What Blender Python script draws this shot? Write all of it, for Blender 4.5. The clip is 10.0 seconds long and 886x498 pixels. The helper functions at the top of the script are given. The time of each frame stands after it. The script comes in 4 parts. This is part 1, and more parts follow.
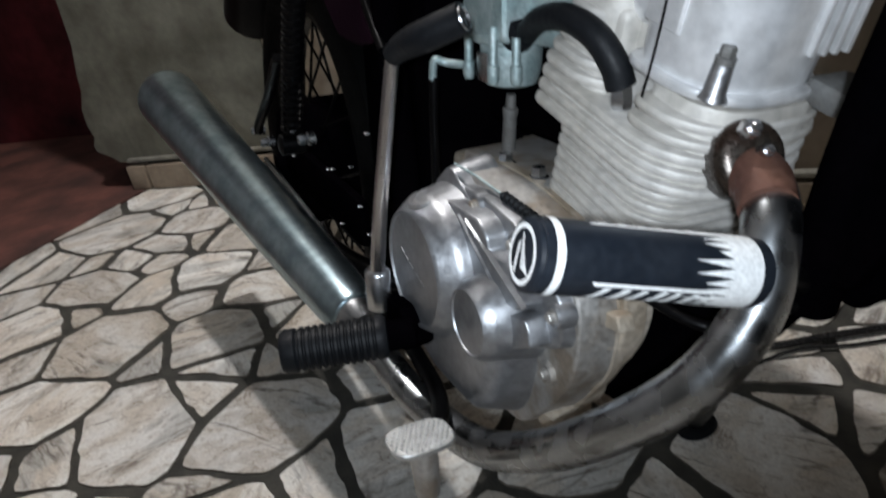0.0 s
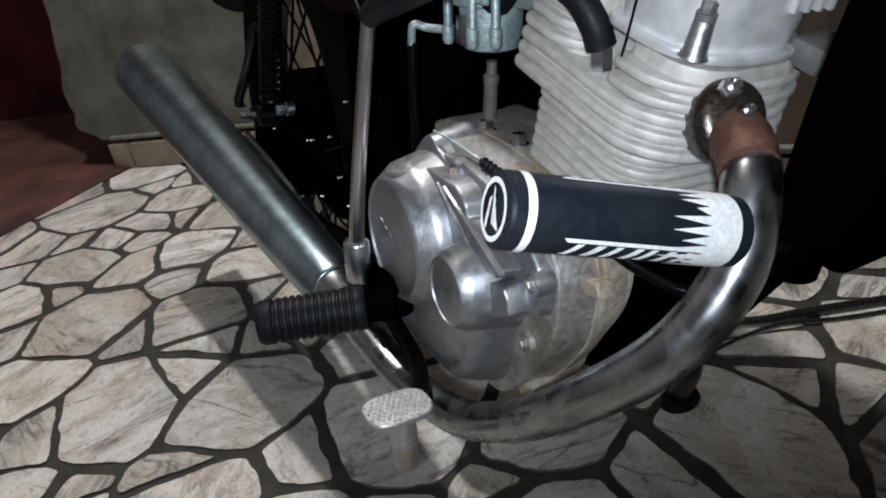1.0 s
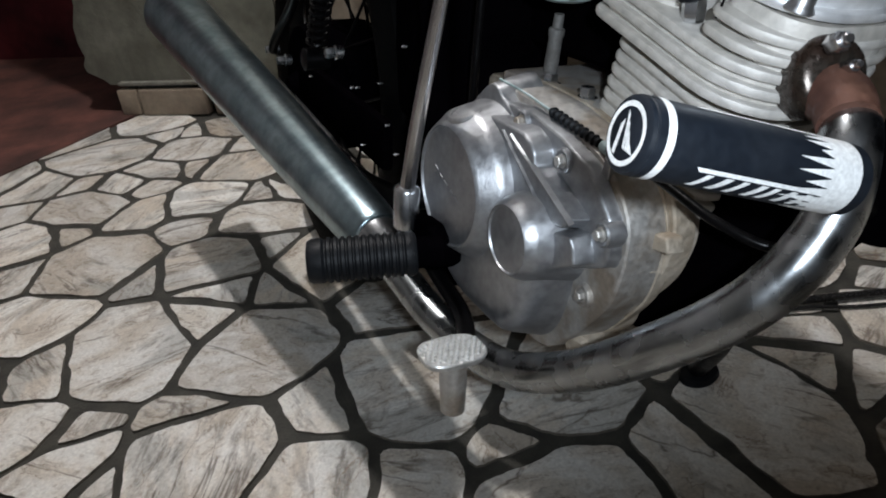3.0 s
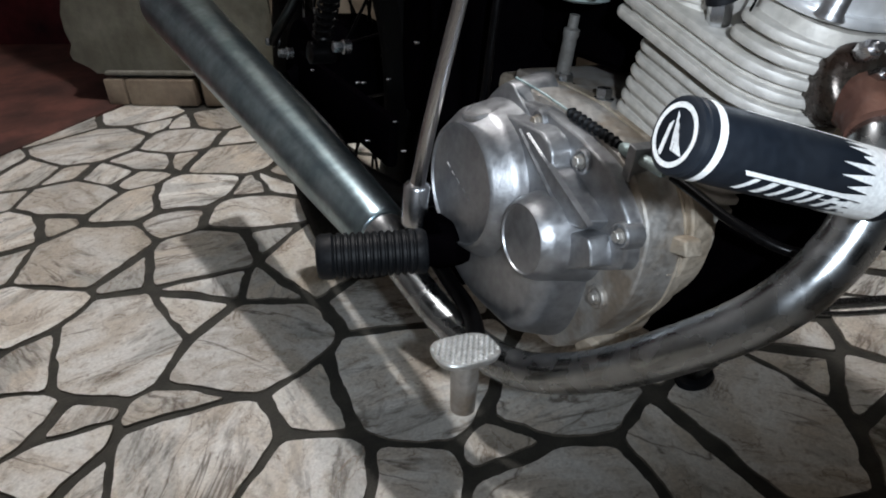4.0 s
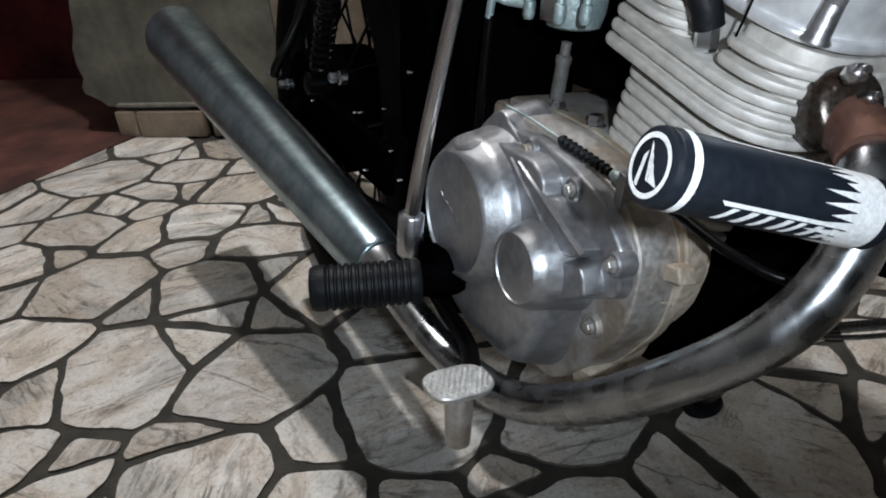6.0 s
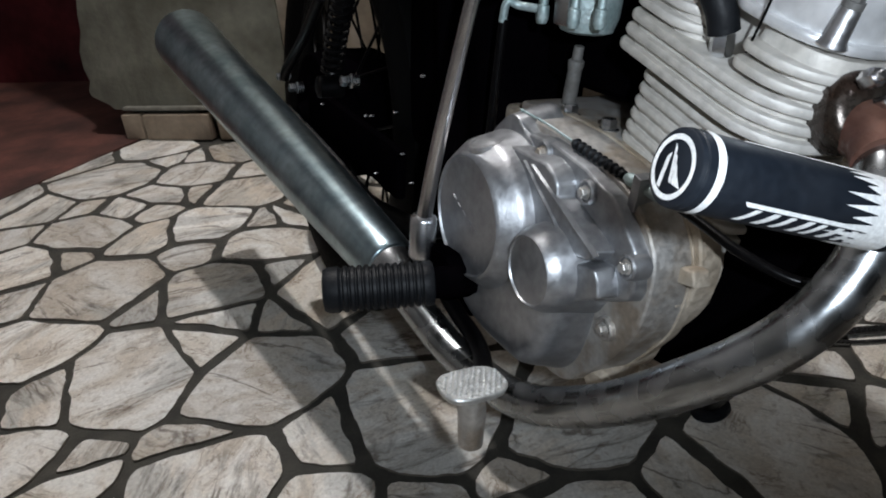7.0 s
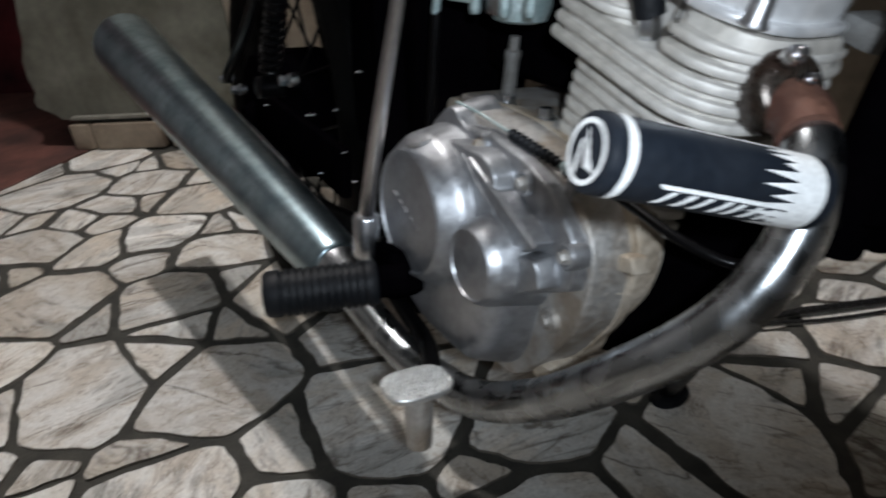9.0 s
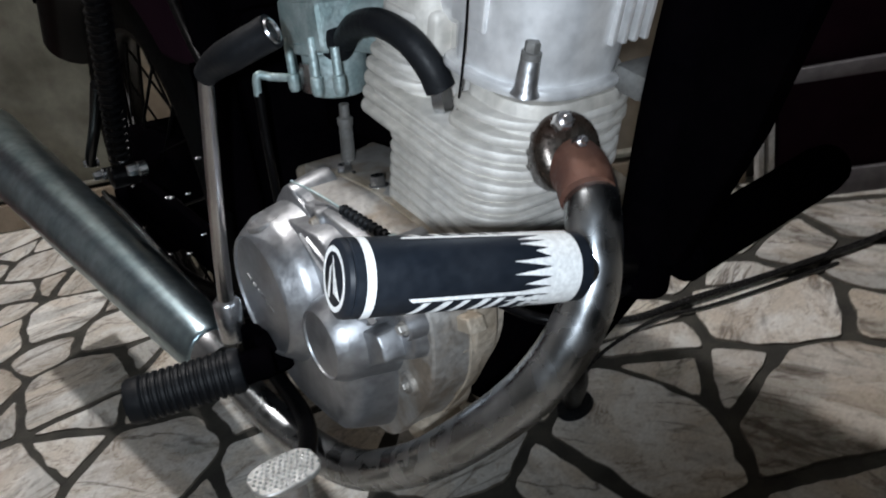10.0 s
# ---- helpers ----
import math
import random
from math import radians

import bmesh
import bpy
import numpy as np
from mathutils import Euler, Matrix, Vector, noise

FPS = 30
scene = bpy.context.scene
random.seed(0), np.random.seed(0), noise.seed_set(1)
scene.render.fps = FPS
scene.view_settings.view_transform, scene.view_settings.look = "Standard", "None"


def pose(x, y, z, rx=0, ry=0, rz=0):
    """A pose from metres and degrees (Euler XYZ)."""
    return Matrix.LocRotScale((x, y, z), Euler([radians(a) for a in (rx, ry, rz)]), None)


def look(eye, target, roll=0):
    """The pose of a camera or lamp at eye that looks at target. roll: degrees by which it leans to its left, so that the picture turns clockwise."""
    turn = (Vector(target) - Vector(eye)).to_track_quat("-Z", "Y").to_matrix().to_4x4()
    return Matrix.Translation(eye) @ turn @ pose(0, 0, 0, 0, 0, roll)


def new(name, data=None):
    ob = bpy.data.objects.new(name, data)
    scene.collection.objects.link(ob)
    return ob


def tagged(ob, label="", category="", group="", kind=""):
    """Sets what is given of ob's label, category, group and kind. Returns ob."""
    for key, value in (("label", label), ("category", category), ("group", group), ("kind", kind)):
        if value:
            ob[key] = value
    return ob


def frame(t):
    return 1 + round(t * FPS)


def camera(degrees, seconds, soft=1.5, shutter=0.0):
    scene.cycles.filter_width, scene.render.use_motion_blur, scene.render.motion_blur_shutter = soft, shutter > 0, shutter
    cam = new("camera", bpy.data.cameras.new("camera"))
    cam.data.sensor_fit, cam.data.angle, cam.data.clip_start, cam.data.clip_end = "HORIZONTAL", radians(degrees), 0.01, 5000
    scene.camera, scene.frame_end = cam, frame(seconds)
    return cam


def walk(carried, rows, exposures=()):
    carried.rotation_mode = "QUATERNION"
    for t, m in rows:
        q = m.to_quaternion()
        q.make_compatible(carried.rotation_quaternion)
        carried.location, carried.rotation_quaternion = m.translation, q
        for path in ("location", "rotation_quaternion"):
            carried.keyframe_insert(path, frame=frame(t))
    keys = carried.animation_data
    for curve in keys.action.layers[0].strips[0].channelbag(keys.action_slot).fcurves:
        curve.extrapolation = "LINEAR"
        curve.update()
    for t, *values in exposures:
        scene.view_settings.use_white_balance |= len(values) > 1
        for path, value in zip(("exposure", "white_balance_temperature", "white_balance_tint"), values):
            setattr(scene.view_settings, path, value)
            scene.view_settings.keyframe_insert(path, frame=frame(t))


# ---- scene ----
cam = camera(64.0, 10.0, soft=1.9, shutter=0.5)
METRES, EYE, TILT, LEAN, TURN = 0.2, 0.6, -25.0, 0.0, 0.0
PATH = [
    (0, (0.067, -0.057, 0.634), (-0.022, 1.723, -0.274), -11.2),
    (0.5, (0.073, -0.055, 0.618), (0.006, 1.676, -0.381), -11.3),
    (1, (0.073, -0.054, 0.619), (0.004, 1.702, -0.337), -11.0),
    (1.5, (0.052, -0.064, 0.605), (0.004, 1.67, -0.389), -11.8),
    (2, (0.024, -0.071, 0.601), (-0.003, 1.646, -0.423), -7.8),
    (2.5, (0.023, -0.059, 0.599), (-0.025, 1.659, -0.424), -7.7),
    (3, (0.015, -0.061, 0.604), (-0.021, 1.664, -0.408), -6.5),
    (4.5, (-0.016, -0.053, 0.603), (0.015, 1.666, -0.418), -3.8),
    (5, (-0.01, -0.05, 0.601), (-0.031, 1.678, -0.405), -5.2),
    (5.5, (0.008, -0.05, 0.603), (-0.006, 1.697, -0.37), -5.7),
    (7, (-0.003, -0.054, 0.604), (-0.018, 1.709, -0.341), -5.4),
    (7.5, (-0.006, -0.053, 0.602), (-0.052, 1.718, -0.326), -5.9),
    (8, (-0.005, -0.052, 0.602), (-0.04, 1.71, -0.345), -5.9),
    (8.5, (-0.006, -0.055, 0.604), (-0.028, 1.712, -0.334), -5.4),
    (9, (0.019, -0.047, 0.596), (0.085, 1.708, -0.36), -6.7),
    (9.5, (0.077, -0.052, 0.626), (0.346, 1.715, -0.271), -9.3),
    (10, (0.099, -0.045, 0.629), (0.318, 1.693, -0.336), -13.5),
]
walk(cam, [(t, look(eye, target, roll)) for t, eye, target, roll in PATH])

# ---------------------------------------------------------------- light
world = bpy.data.worlds.new("night_room")
scene.world = world
world.use_nodes = True
bg = world.node_tree.nodes["Background"]
bg.inputs[0].default_value, bg.inputs[1].default_value = (0.75, 0.85, 1.0, 1), 0.015


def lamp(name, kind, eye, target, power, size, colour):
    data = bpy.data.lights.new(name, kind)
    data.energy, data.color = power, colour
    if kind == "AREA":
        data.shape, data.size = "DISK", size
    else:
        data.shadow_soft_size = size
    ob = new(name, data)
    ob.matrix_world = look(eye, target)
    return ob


lamp("ceiling_lamp_light", "POINT", (-0.25, 1.20, 2.42), (0, 0, 0), 106, 0.035, (0.985, 0.955, 0.955))
# fixed unseen fill spot beside the camera, standing in for a phone's light
camera_fill = lamp("camera_fill_light", "SPOT", (0.052, -0.154, 0.674), (0.040, 0.404, 0.560), 16.5, 0.012, (0.85, 0.955, 1.08))
camera_fill.data.spot_size, camera_fill.data.spot_blend = radians(88), 1.0

# ---------------------------------------------------------------- materials


def material(name, colour, rough=0.5, metal=0.0, colour2=None, scale=20, scale2=None, bump=0.0, bump_scale=60, rough2=None,
             detail=6, random_tint=0.0, coat=0.0, low=0.35, high=0.65, stretch=None, spec=None):
    """A procedural surface: two colours mixed by noise at one scale, dirt at a second, fine relief."""
    mat = bpy.data.materials.new(name)
    mat.use_nodes = True
    nt = mat.node_tree
    n, l = nt.nodes, nt.links
    b = n["Principled BSDF"]
    b.inputs["Metallic"].default_value = metal
    b.inputs["Roughness"].default_value = rough
    if coat:
        b.inputs["Coat Weight"].default_value = coat
        b.inputs["Coat Roughness"].default_value = 0.08
    if spec is not None:
        b.inputs["Specular IOR Level"].default_value = spec
    tc = n.new("ShaderNodeTexCoord")
    vec = tc.outputs["Object"]
    if stretch:
        mp = n.new("ShaderNodeMapping")
        mp.inputs["Scale"].default_value = stretch
        l.new(vec, mp.inputs[0])
        vec = mp.outputs[0]
    c2 = colour2 or tuple(c * 0.7 for c in colour)
    nz = n.new("ShaderNodeTexNoise")
    nz.inputs["Scale"].default_value, nz.inputs["Detail"].default_value = scale, detail
    l.new(vec, nz.inputs["Vector"])
    ramp = n.new("ShaderNodeMapRange")
    ramp.inputs[1].default_value, ramp.inputs[2].default_value = low, high
    l.new(nz.outputs[0], ramp.inputs[0])
    mix = n.new("ShaderNodeMix")
    mix.data_type = "RGBA"
    mix.inputs[6].default_value, mix.inputs[7].default_value = (*colour, 1), (*c2, 1)
    l.new(ramp.outputs[0], mix.inputs[0])
    out = mix.outputs[2]
    nz2 = n.new("ShaderNodeTexNoise")
    nz2.inputs["Scale"].default_value, nz2.inputs["Detail"].default_value = scale2 or scale * 6.3, 4
    l.new(vec, nz2.inputs["Vector"])
    mul = n.new("ShaderNodeMapRange")
    mul.inputs[1].default_value, mul.inputs[2].default_value = 0.3, 0.7
    mul.inputs[3].default_value, mul.inputs[4].default_value = 0.82, 1.12
    l.new(nz2.outputs[0], mul.inputs[0])
    m2 = n.new("ShaderNodeMix")
    m2.data_type, m2.blend_type = "RGBA", "MULTIPLY"
    m2.inputs[0].default_value = 1.0
    l.new(out, m2.inputs[6])
    l.new(mul.outputs[0], m2.inputs[7])
    out = m2.outputs[2]
    if random_tint:
        info = n.new("ShaderNodeObjectInfo")
        rr = n.new("ShaderNodeMapRange")
        rr.inputs[3].default_value, rr.inputs[4].default_value = 1 - random_tint, 1 + random_tint
        l.new(info.outputs["Random"], rr.inputs[0])
        m3 = n.new("ShaderNodeMix")
        m3.data_type, m3.blend_type = "RGBA", "MULTIPLY"
        m3.inputs[0].default_value = 1.0
        l.new(out, m3.inputs[6])
        l.new(rr.outputs[0], m3.inputs[7])
        out = m3.outputs[2]
    l.new(out, b.inputs["Base Color"])
    if rough2 is not None:
        rm = n.new("ShaderNodeMapRange")
        rm.inputs[1].default_value, rm.inputs[2].default_value = 0.35, 0.65
        rm.inputs[3].default_value, rm.inputs[4].default_value = rough, rough2
        l.new(nz2.outputs[0], rm.inputs[0])
        l.new(rm.outputs[0], b.inputs["Roughness"])
    if bump:
        nb = n.new("ShaderNodeTexNoise")
        nb.inputs["Scale"].default_value, nb.inputs["Detail"].default_value = bump_scale, 5
        l.new(vec, nb.inputs["Vector"])
        bp = n.new("ShaderNodeBump")
        bp.inputs["Strength"].default_value, bp.inputs["Distance"].default_value = bump, 0.002
        l.new(nb.outputs[0], bp.inputs["Height"])
        l.new(bp.outputs[0], b.inputs["Normal"])
    return mat


CAST = material("cast_aluminium", (0.43, 0.44, 0.455), 0.37, 0.88, (0.315, 0.32, 0.33), 26, bump=0.08, bump_scale=420, rough2=0.47)
CAST_STAINED = material("stained_cast_aluminium", (0.48, 0.465, 0.44), 0.42, 0.70, (0.34, 0.29, 0.235), 40, bump=0.25, bump_scale=350, rough2=0.6, low=0.42, high=0.62)
CAST_EDGE = material("worn_aluminium", (0.55, 0.56, 0.57), 0.3, 0.95, (0.42, 0.42, 0.43), 40, bump=0.1, bump_scale=300, rough2=0.42)
CASE = material("dirty_cast_aluminium", (0.56, 0.495, 0.41), 0.5, 0.40, (0.30, 0.245, 0.18), 34, bump=0.5, bump_scale=300, rough2=0.7)
FIN = material("silver_painted_fin", (0.58, 0.56, 0.525), 0.50, 0.22, (0.48, 0.455, 0.41), 22, bump=0.2, bump_scale=380, rough2=0.65)
DULL = material("dull_grey_zinc", (0.20, 0.20, 0.195), 0.62, 0.4, (0.13, 0.125, 0.115), 60, bump=0.2, bump_scale=300)
CABLE = material("grey_black_cable", (0.016, 0.016, 0.017), 0.18, 0.0, (0.024, 0.023, 0.022), 60, bump=0.1, bump_scale=300, rough2=0.3)
HEAD = material("polished_aluminium_head", (0.74, 0.745, 0.75), 0.30, 0.5, (0.69, 0.69, 0.685), 14, bump=0.05, bump_scale=160, rough2=0.36)
CHROME = material("tarnished_chrome", (0.43, 0.45, 0.465), 0.21, 1.0, (0.32, 0.34, 0.35), 16, scale2=60, bump=0.03, bump_scale=140, rough2=0.34)
MEGA = material("blued_steel", (0.42, 0.52, 0.56), 0.29, 1.0, (0.25, 0.335, 0.375), 26, scale2=110, bump=0.015, bump_scale=60)
STEEL = material("bright_steel", (0.62, 0.63, 0.65), 0.27, 1.0, (0.56, 0.57, 0.58), 12, scale2=14)
ZINC = material("zinc_cast", (0.42, 0.50, 0.50), 0.42, 0.6, (0.27, 0.36, 0.36), 60, bump=0.3, bump_scale=400, rough2=0.6)
RUST = material("rusty_steel", (0.10, 0.045, 0.034), 0.42, 0.4, (0.165, 0.078, 0.052), 38, bump=0.2, bump_scale=300, rough2=0.8)
FLANGE = material("heat_browned_steel", (0.045, 0.040, 0.033), 0.20, 0.6, (0.035, 0.020, 0.014), 45, bump=0.25, bump_scale=120, rough2=0.36)
LEVER = material("worn_grey_steel", (0.58, 0.57, 0.58), 0.26, 1.0, (0.48, 0.47, 0.475), 14, scale2=40)
CURTAIN = material("red_brown_paint", (0.125, 0.021, 0.025), 0.7, 0.0, (0.024, 0.007, 0.010), 3.5, scale2=26, bump=0.4, bump_scale=60, spec=0.15)
BLACK = material("black_paint", (0.0012, 0.0012, 0.0015), 0.28, 0.0, (0.002, 0.0018, 0.002), 30, rough2=0.38, spec=0.10)
MATT = material("matt_black_frame", (0.0008, 0.0007, 0.0011), 0.7, 0.0, (0.0013, 0.001, 0.0014), 30, rough2=0.75, spec=0.0)
RUBBER = material("black_rubber", (0.004, 0.0048, 0.0062), 0.48, 0.0, (0.007, 0.008, 0.0095), 40, bump=0.15, bump_scale=300, rough2=0.58, spec=0.18)
TYRE = material("tyre_rubber", (0.0012, 0.0012, 0.0014), 0.5, 0.0, (0.002, 0.002, 0.002), 25, bump=0.2, bump_scale=200, rough2=0.65, spec=0.03)
SLEEVE = material("black_sleeve", (0.006, 0.009, 0.014), 0.36, 0.0, (0.010, 0.013, 0.018), 35, rough2=0.46, spec=0.35)
WHITE = material("white_print", (0.78, 0.79, 0.78), 0.4, 0.0, (0.68, 0.69, 0.68), 90, rough2=0.5)
PEG_TREAD = material("worn_zinc_tread", (0.66, 0.665, 0.65), 0.32, 0.8, (0.52, 0.52, 0.50), 70, bump=0.15, rough2=0.5)
GROUT = material("dark_grout", (0.033, 0.032, 0.027), 0.85, 0.0, (0.060, 0.057, 0.047), 24, scale2=220, bump=0.9, bump_scale=260, rough2=0.95)
PLASTER = material("grey_green_plaster", (0.180, 0.178, 0.143), 0.85, 0.0, (0.094, 0.091, 0.069), 7, scale2=40, bump=0.7, bump_scale=90, rough2=0.95)
BEIGE = material("beige_plaster", (0.30, 0.25, 0.195), 0.85, 0.0, (0.23, 0.19, 0.145), 4, scale2=34, bump=0.5, bump_scale=90)
MAROON = material("maroon_paint", (0.017, 0.0055, 0.012), 0.6, 0.0, (0.010, 0.0035, 0.007), 5, scale2=40, bump=0.3, bump_scale=70, spec=0.02)
REDFLOOR = material("red_cement", (0.155, 0.060, 0.045), 0.75, 0.0, (0.050, 0.023, 0.019), 6, scale2=36, bump=0.7, bump_scale=110)
WHITEWALL = material("dull_plaster", (0.31, 0.31, 0.31), 0.9, 0.0, (0.25, 0.25, 0.25), 3, bump=0.3)
PALE = material("pale_paint", (0.62, 0.61, 0.60), 0.55, 0.0, (0.46, 0.45, 0.44), 30, bump=0.2)
GREYBAND = material("grey_paint", (0.20, 0.19, 0.20), 0.6, 0.0, (0.14, 0.13, 0.14), 12, bump=0.2, spec=0.15)

GREYLEDGE = material("pale_mortar", (0.24, 0.235, 0.20), 0.85, 0.0, (0.15, 0.14, 0.115), 20, bump=0.4)
SKIRT = material("tan_skirting_stone", (0.30, 0.245, 0.185), 0.7, 0.0, (0.19, 0.145, 0.105), 14, scale2=60, bump=0.4, bump_scale=120, random_tint=0.15)


def flagstone_material():
    """Cream marble offcuts: tan clouds, grey patches with dark streaks, broken brown veins, a look of its own for each piece."""
    mat = bpy.data.materials.new("marble_offcut")
    mat.use_nodes = True
    nt = mat.node_tree
    n, l = nt.nodes, nt.links
    b = n["Principled BSDF"]
    tc, info = n.new("ShaderNodeTexCoord"), n.new("ShaderNodeObjectInfo")

    def put(socket, value):
        if isinstance(value, (tuple, float, int)):
            socket.default_value = value
        else:
            l.new(value, socket)

    def calc(op, a, c=0.0):
        m = n.new("ShaderNodeMath")
        m.operation = op
        put(m.inputs[0], a)
        put(m.inputs[1], c)
        return m.outputs[0]

    rnd = info.outputs["Random"]
    mp = n.new("ShaderNodeMapping")
    rot, off = n.new("ShaderNodeCombineXYZ"), n.new("ShaderNodeCombineXYZ")
    l.new(calc("MULTIPLY", rnd, 6.28), rot.inputs[2])
    l.new(calc("MULTIPLY", rnd, 43.0), off.inputs[0])
    l.new(calc("MULTIPLY", rnd, 17.0), off.inputs[1])
    l.new(off.outputs[0], mp.inputs["Location"])
    l.new(rot.outputs[0], mp.inputs["Rotation"])
    l.new(tc.outputs["Object"], mp.inputs[0])

    def noise_at(scale, detail, stretch, bend=0.5, rough=0.55):
        m = n.new("ShaderNodeMapping")
        m.inputs["Scale"].default_value = stretch
        l.new(mp.outputs[0], m.inputs[0])
        z = n.new("ShaderNodeTexNoise")
        z.inputs["Scale"].default_value, z.inputs["Detail"].default_value = scale, detail
        z.inputs["Distortion"].default_value, z.inputs["Roughness"].default_value = bend, rough
        l.new(m.outputs[0], z.inputs["Vector"])
        return z.outputs[0]

    def ramp(value, a, c, lo, hi):
        m = n.new("ShaderNodeMapRange")
        m.inputs[1].default_value, m.inputs[2].default_value = a, c
        m.inputs[3].default_value, m.inputs[4].default_value = lo, hi
        l.new(value, m.inputs[0])
        return m.outputs[0]

    def mix(fac, a, c, mode="MIX"):
        m = n.new("ShaderNodeMix")
        m.data_type, m.blend_type = "RGBA", mode
        for value, k in ((fac, 0), (a, 6), (c, 7)):
            put(m.inputs[k], value)
        return m.outputs[2]

    cloud = noise_at(8, 7, (1, 1.6, 1), 1.0, 0.62)
    col = mix(ramp(cloud, 0.40, 0.60, 0, 1), (0.77, 0.765, 0.725, 1), (0.605, 0.555, 0.475, 1))
    stain = noise_at(11, 7, (0.7, 1.5, 1), 0.9, 0.68)
    col = mix(ramp(stain, 0.52, 0.66, 0, 0.80), col, (0.41, 0.362, 0.30, 1))
    zone = calc("ADD", noise_at(5.5, 4, (0.7, 1.3, 1), 1.0), calc("MULTIPLY", calc("SUBTRACT", calc("FRACT", calc("MULTIPLY", rnd, 3.7)), 0.55), 0.17))
    grey = ramp(zone, 0.52, 0.60, 0, 1)
    col = mix(calc("MULTIPLY", grey, 0.75), col, (0.47, 0.475, 0.45, 1))
    streak = ramp(noise_at(10, 7, (0.48, 1.9, 1), 1.6, 0.70), 0.51, 0.62, 0, 0.85)
    col = mix(calc("MULTIPLY", streak, ramp(zone, 0.46, 0.57, 0.04, 1.0)), col, (0.12, 0.105, 0.088, 1))
    vein = calc("ABSOLUTE", calc("SUBTRACT", noise_at(4.2, 6, (0.6, 1.7, 1), 0.9, 0.56), 0.5))
    broken = ramp(noise_at(7, 3, (1, 1, 1)), 0.43, 0.58, 0.0, 0.85)
    col = mix(calc("MULTIPLY", ramp(vein, 0.0, 0.016, 1.0, 0.0), broken), col, (0.11, 0.085, 0.065, 1))
    rim = calc("ABSOLUTE", calc("SUBTRACT", cloud, 0.53))
    col = mix(calc("MULTIPLY", ramp(rim, 0.0, 0.014, 0.8, 0.0), ramp(stain, 0.44, 0.56, 0, 1)), col, (0.22, 0.165, 0.12, 1))
    spots = noise_at(90, 5, (1, 1, 1))
    col = mix(ramp(spots, 0.56, 0.70, 0.0, 0.5), col, (0.27, 0.215, 0.16, 1))
    fine = noise_at(240, 3, (1, 1, 1))
    col = mix(1.0, col, ramp(fine, 0.3, 0.7, 0.84, 1.12), "MULTIPLY")
    col = mix(1.0, col, ramp(rnd, 0, 1, 0.80, 1.12), "MULTIPLY")
    col = mix(ramp(calc("FRACT", calc("MULTIPLY", rnd, 7.3)), 0.62, 1.0, 0.0, 0.55), col, mix(1.0, col, (0.78, 0.71, 0.62, 1), "MULTIPLY"))
    l.new(col, b.inputs["Base Color"])
    l.new(ramp(spots, 0.3, 0.7, 0.42, 0.66), b.inputs["Roughness"])
    b.inputs["Specular IOR Level"].default_value = 0.35
    bp = n.new("ShaderNodeBump")
    bp.inputs["Strength"].default_value, bp.inputs["Distance"].default_value = 0.3, 0.002
    l.new(noise_at(60, 7, (1, 1, 1)), bp.inputs["Height"])
    l.new(bp.outputs[0], b.inputs["Normal"])
    return mat


MARBLE = flagstone_material()
STONE_EDGE = material("dark_stone_edge", (0.17, 0.15, 0.12), 0.8, 0.0, (0.10, 0.088, 0.07), 60, bump=0.5, bump_scale=200)

# ---------------------------------------------------------------- mesh tools


def part(name, bm, mat, parent=None, label="", sharp=32, at=None):
    """Links a bmesh as one mesh object, under a thing or a part."""
    bmesh.ops.recalc_face_normals(bm, faces=bm.faces)
    me = bpy.data.meshes.new(name)
    for fc in bm.faces:
        fc.smooth = True
    bm.to_mesh(me)
    bm.free()
    me.set_sharp_from_angle(angle=radians(sharp))
    me.materials.append(mat)
    ob = new(name, me)
    if parent:
        ob.parent = parent
    if at is not None:
        ob.matrix_local = at
    if label:
        ob["label"] = label
    return ob


def basis(axis, hint=(0, 0, 1)):
    """A rotation whose z runs along axis."""
    z = Vector(axis).normalized()
    h = Vector(hint)
    if abs(z.dot(h)) > 0.95:
        h = Vector((0, 1, 0))
    x = h.cross(z).normalized()
    y = z.cross(x)
    return Matrix((x, y, z)).transposed()


def ring(bm, centre, m, r, seg, squash=1.0):
    return [bm.verts.new(Vector(centre) + m @ Vector((r * math.cos(a), r * squash * math.sin(a), 0)))
            for a in (2 * math.pi * k / seg for k in range(seg))]


def join(bm, a, b):
    n = len(a)
    for k in range(n):
        bm.faces.new((a[k], a[(k + 1) % n], b[(k + 1) % n], b[k]))


def lathe(origin, axis, profile, seg=40, bm=None, cap=(True, True), squash=1.0, hint=(0, 0, 1)):
    """Turns a profile of (along, radius) round an axis."""
    bm = bm or bmesh.new()
    m = basis(axis, hint)
    o, z = Vector(origin), Vector(axis).normalized()
    rows = [ring(bm, o + z * s, m, max(r, 1e-5), seg, squash) for s, r in profile]
    for a, b in zip(rows, rows[1:]):
        join(bm, a, b)
    if cap[0]:
        bm.faces.new(rows[0][::-1])
    if cap[1]:
        bm.faces.new(rows[-1])
    return bm


def spline(points, steps=10):
    """A smooth line through the points."""
    p = [Vector(q) for q in points]
    p = [2 * p[0] - p[1], *p, 2 * p[-1] - p[-2]]
    out = []
    for i in range(1, len(p) - 2):
        a, b, c, d = p[i - 1:i + 3]
        for k in range(steps):
            s = k / steps
            out.append(0.5 * (2 * b + (c - a) * s + (2 * a - 5 * b + 4 * c - d) * s * s + (3 * b - a - 3 * c + d) * s ** 3))
    return [*out, p[-2]]


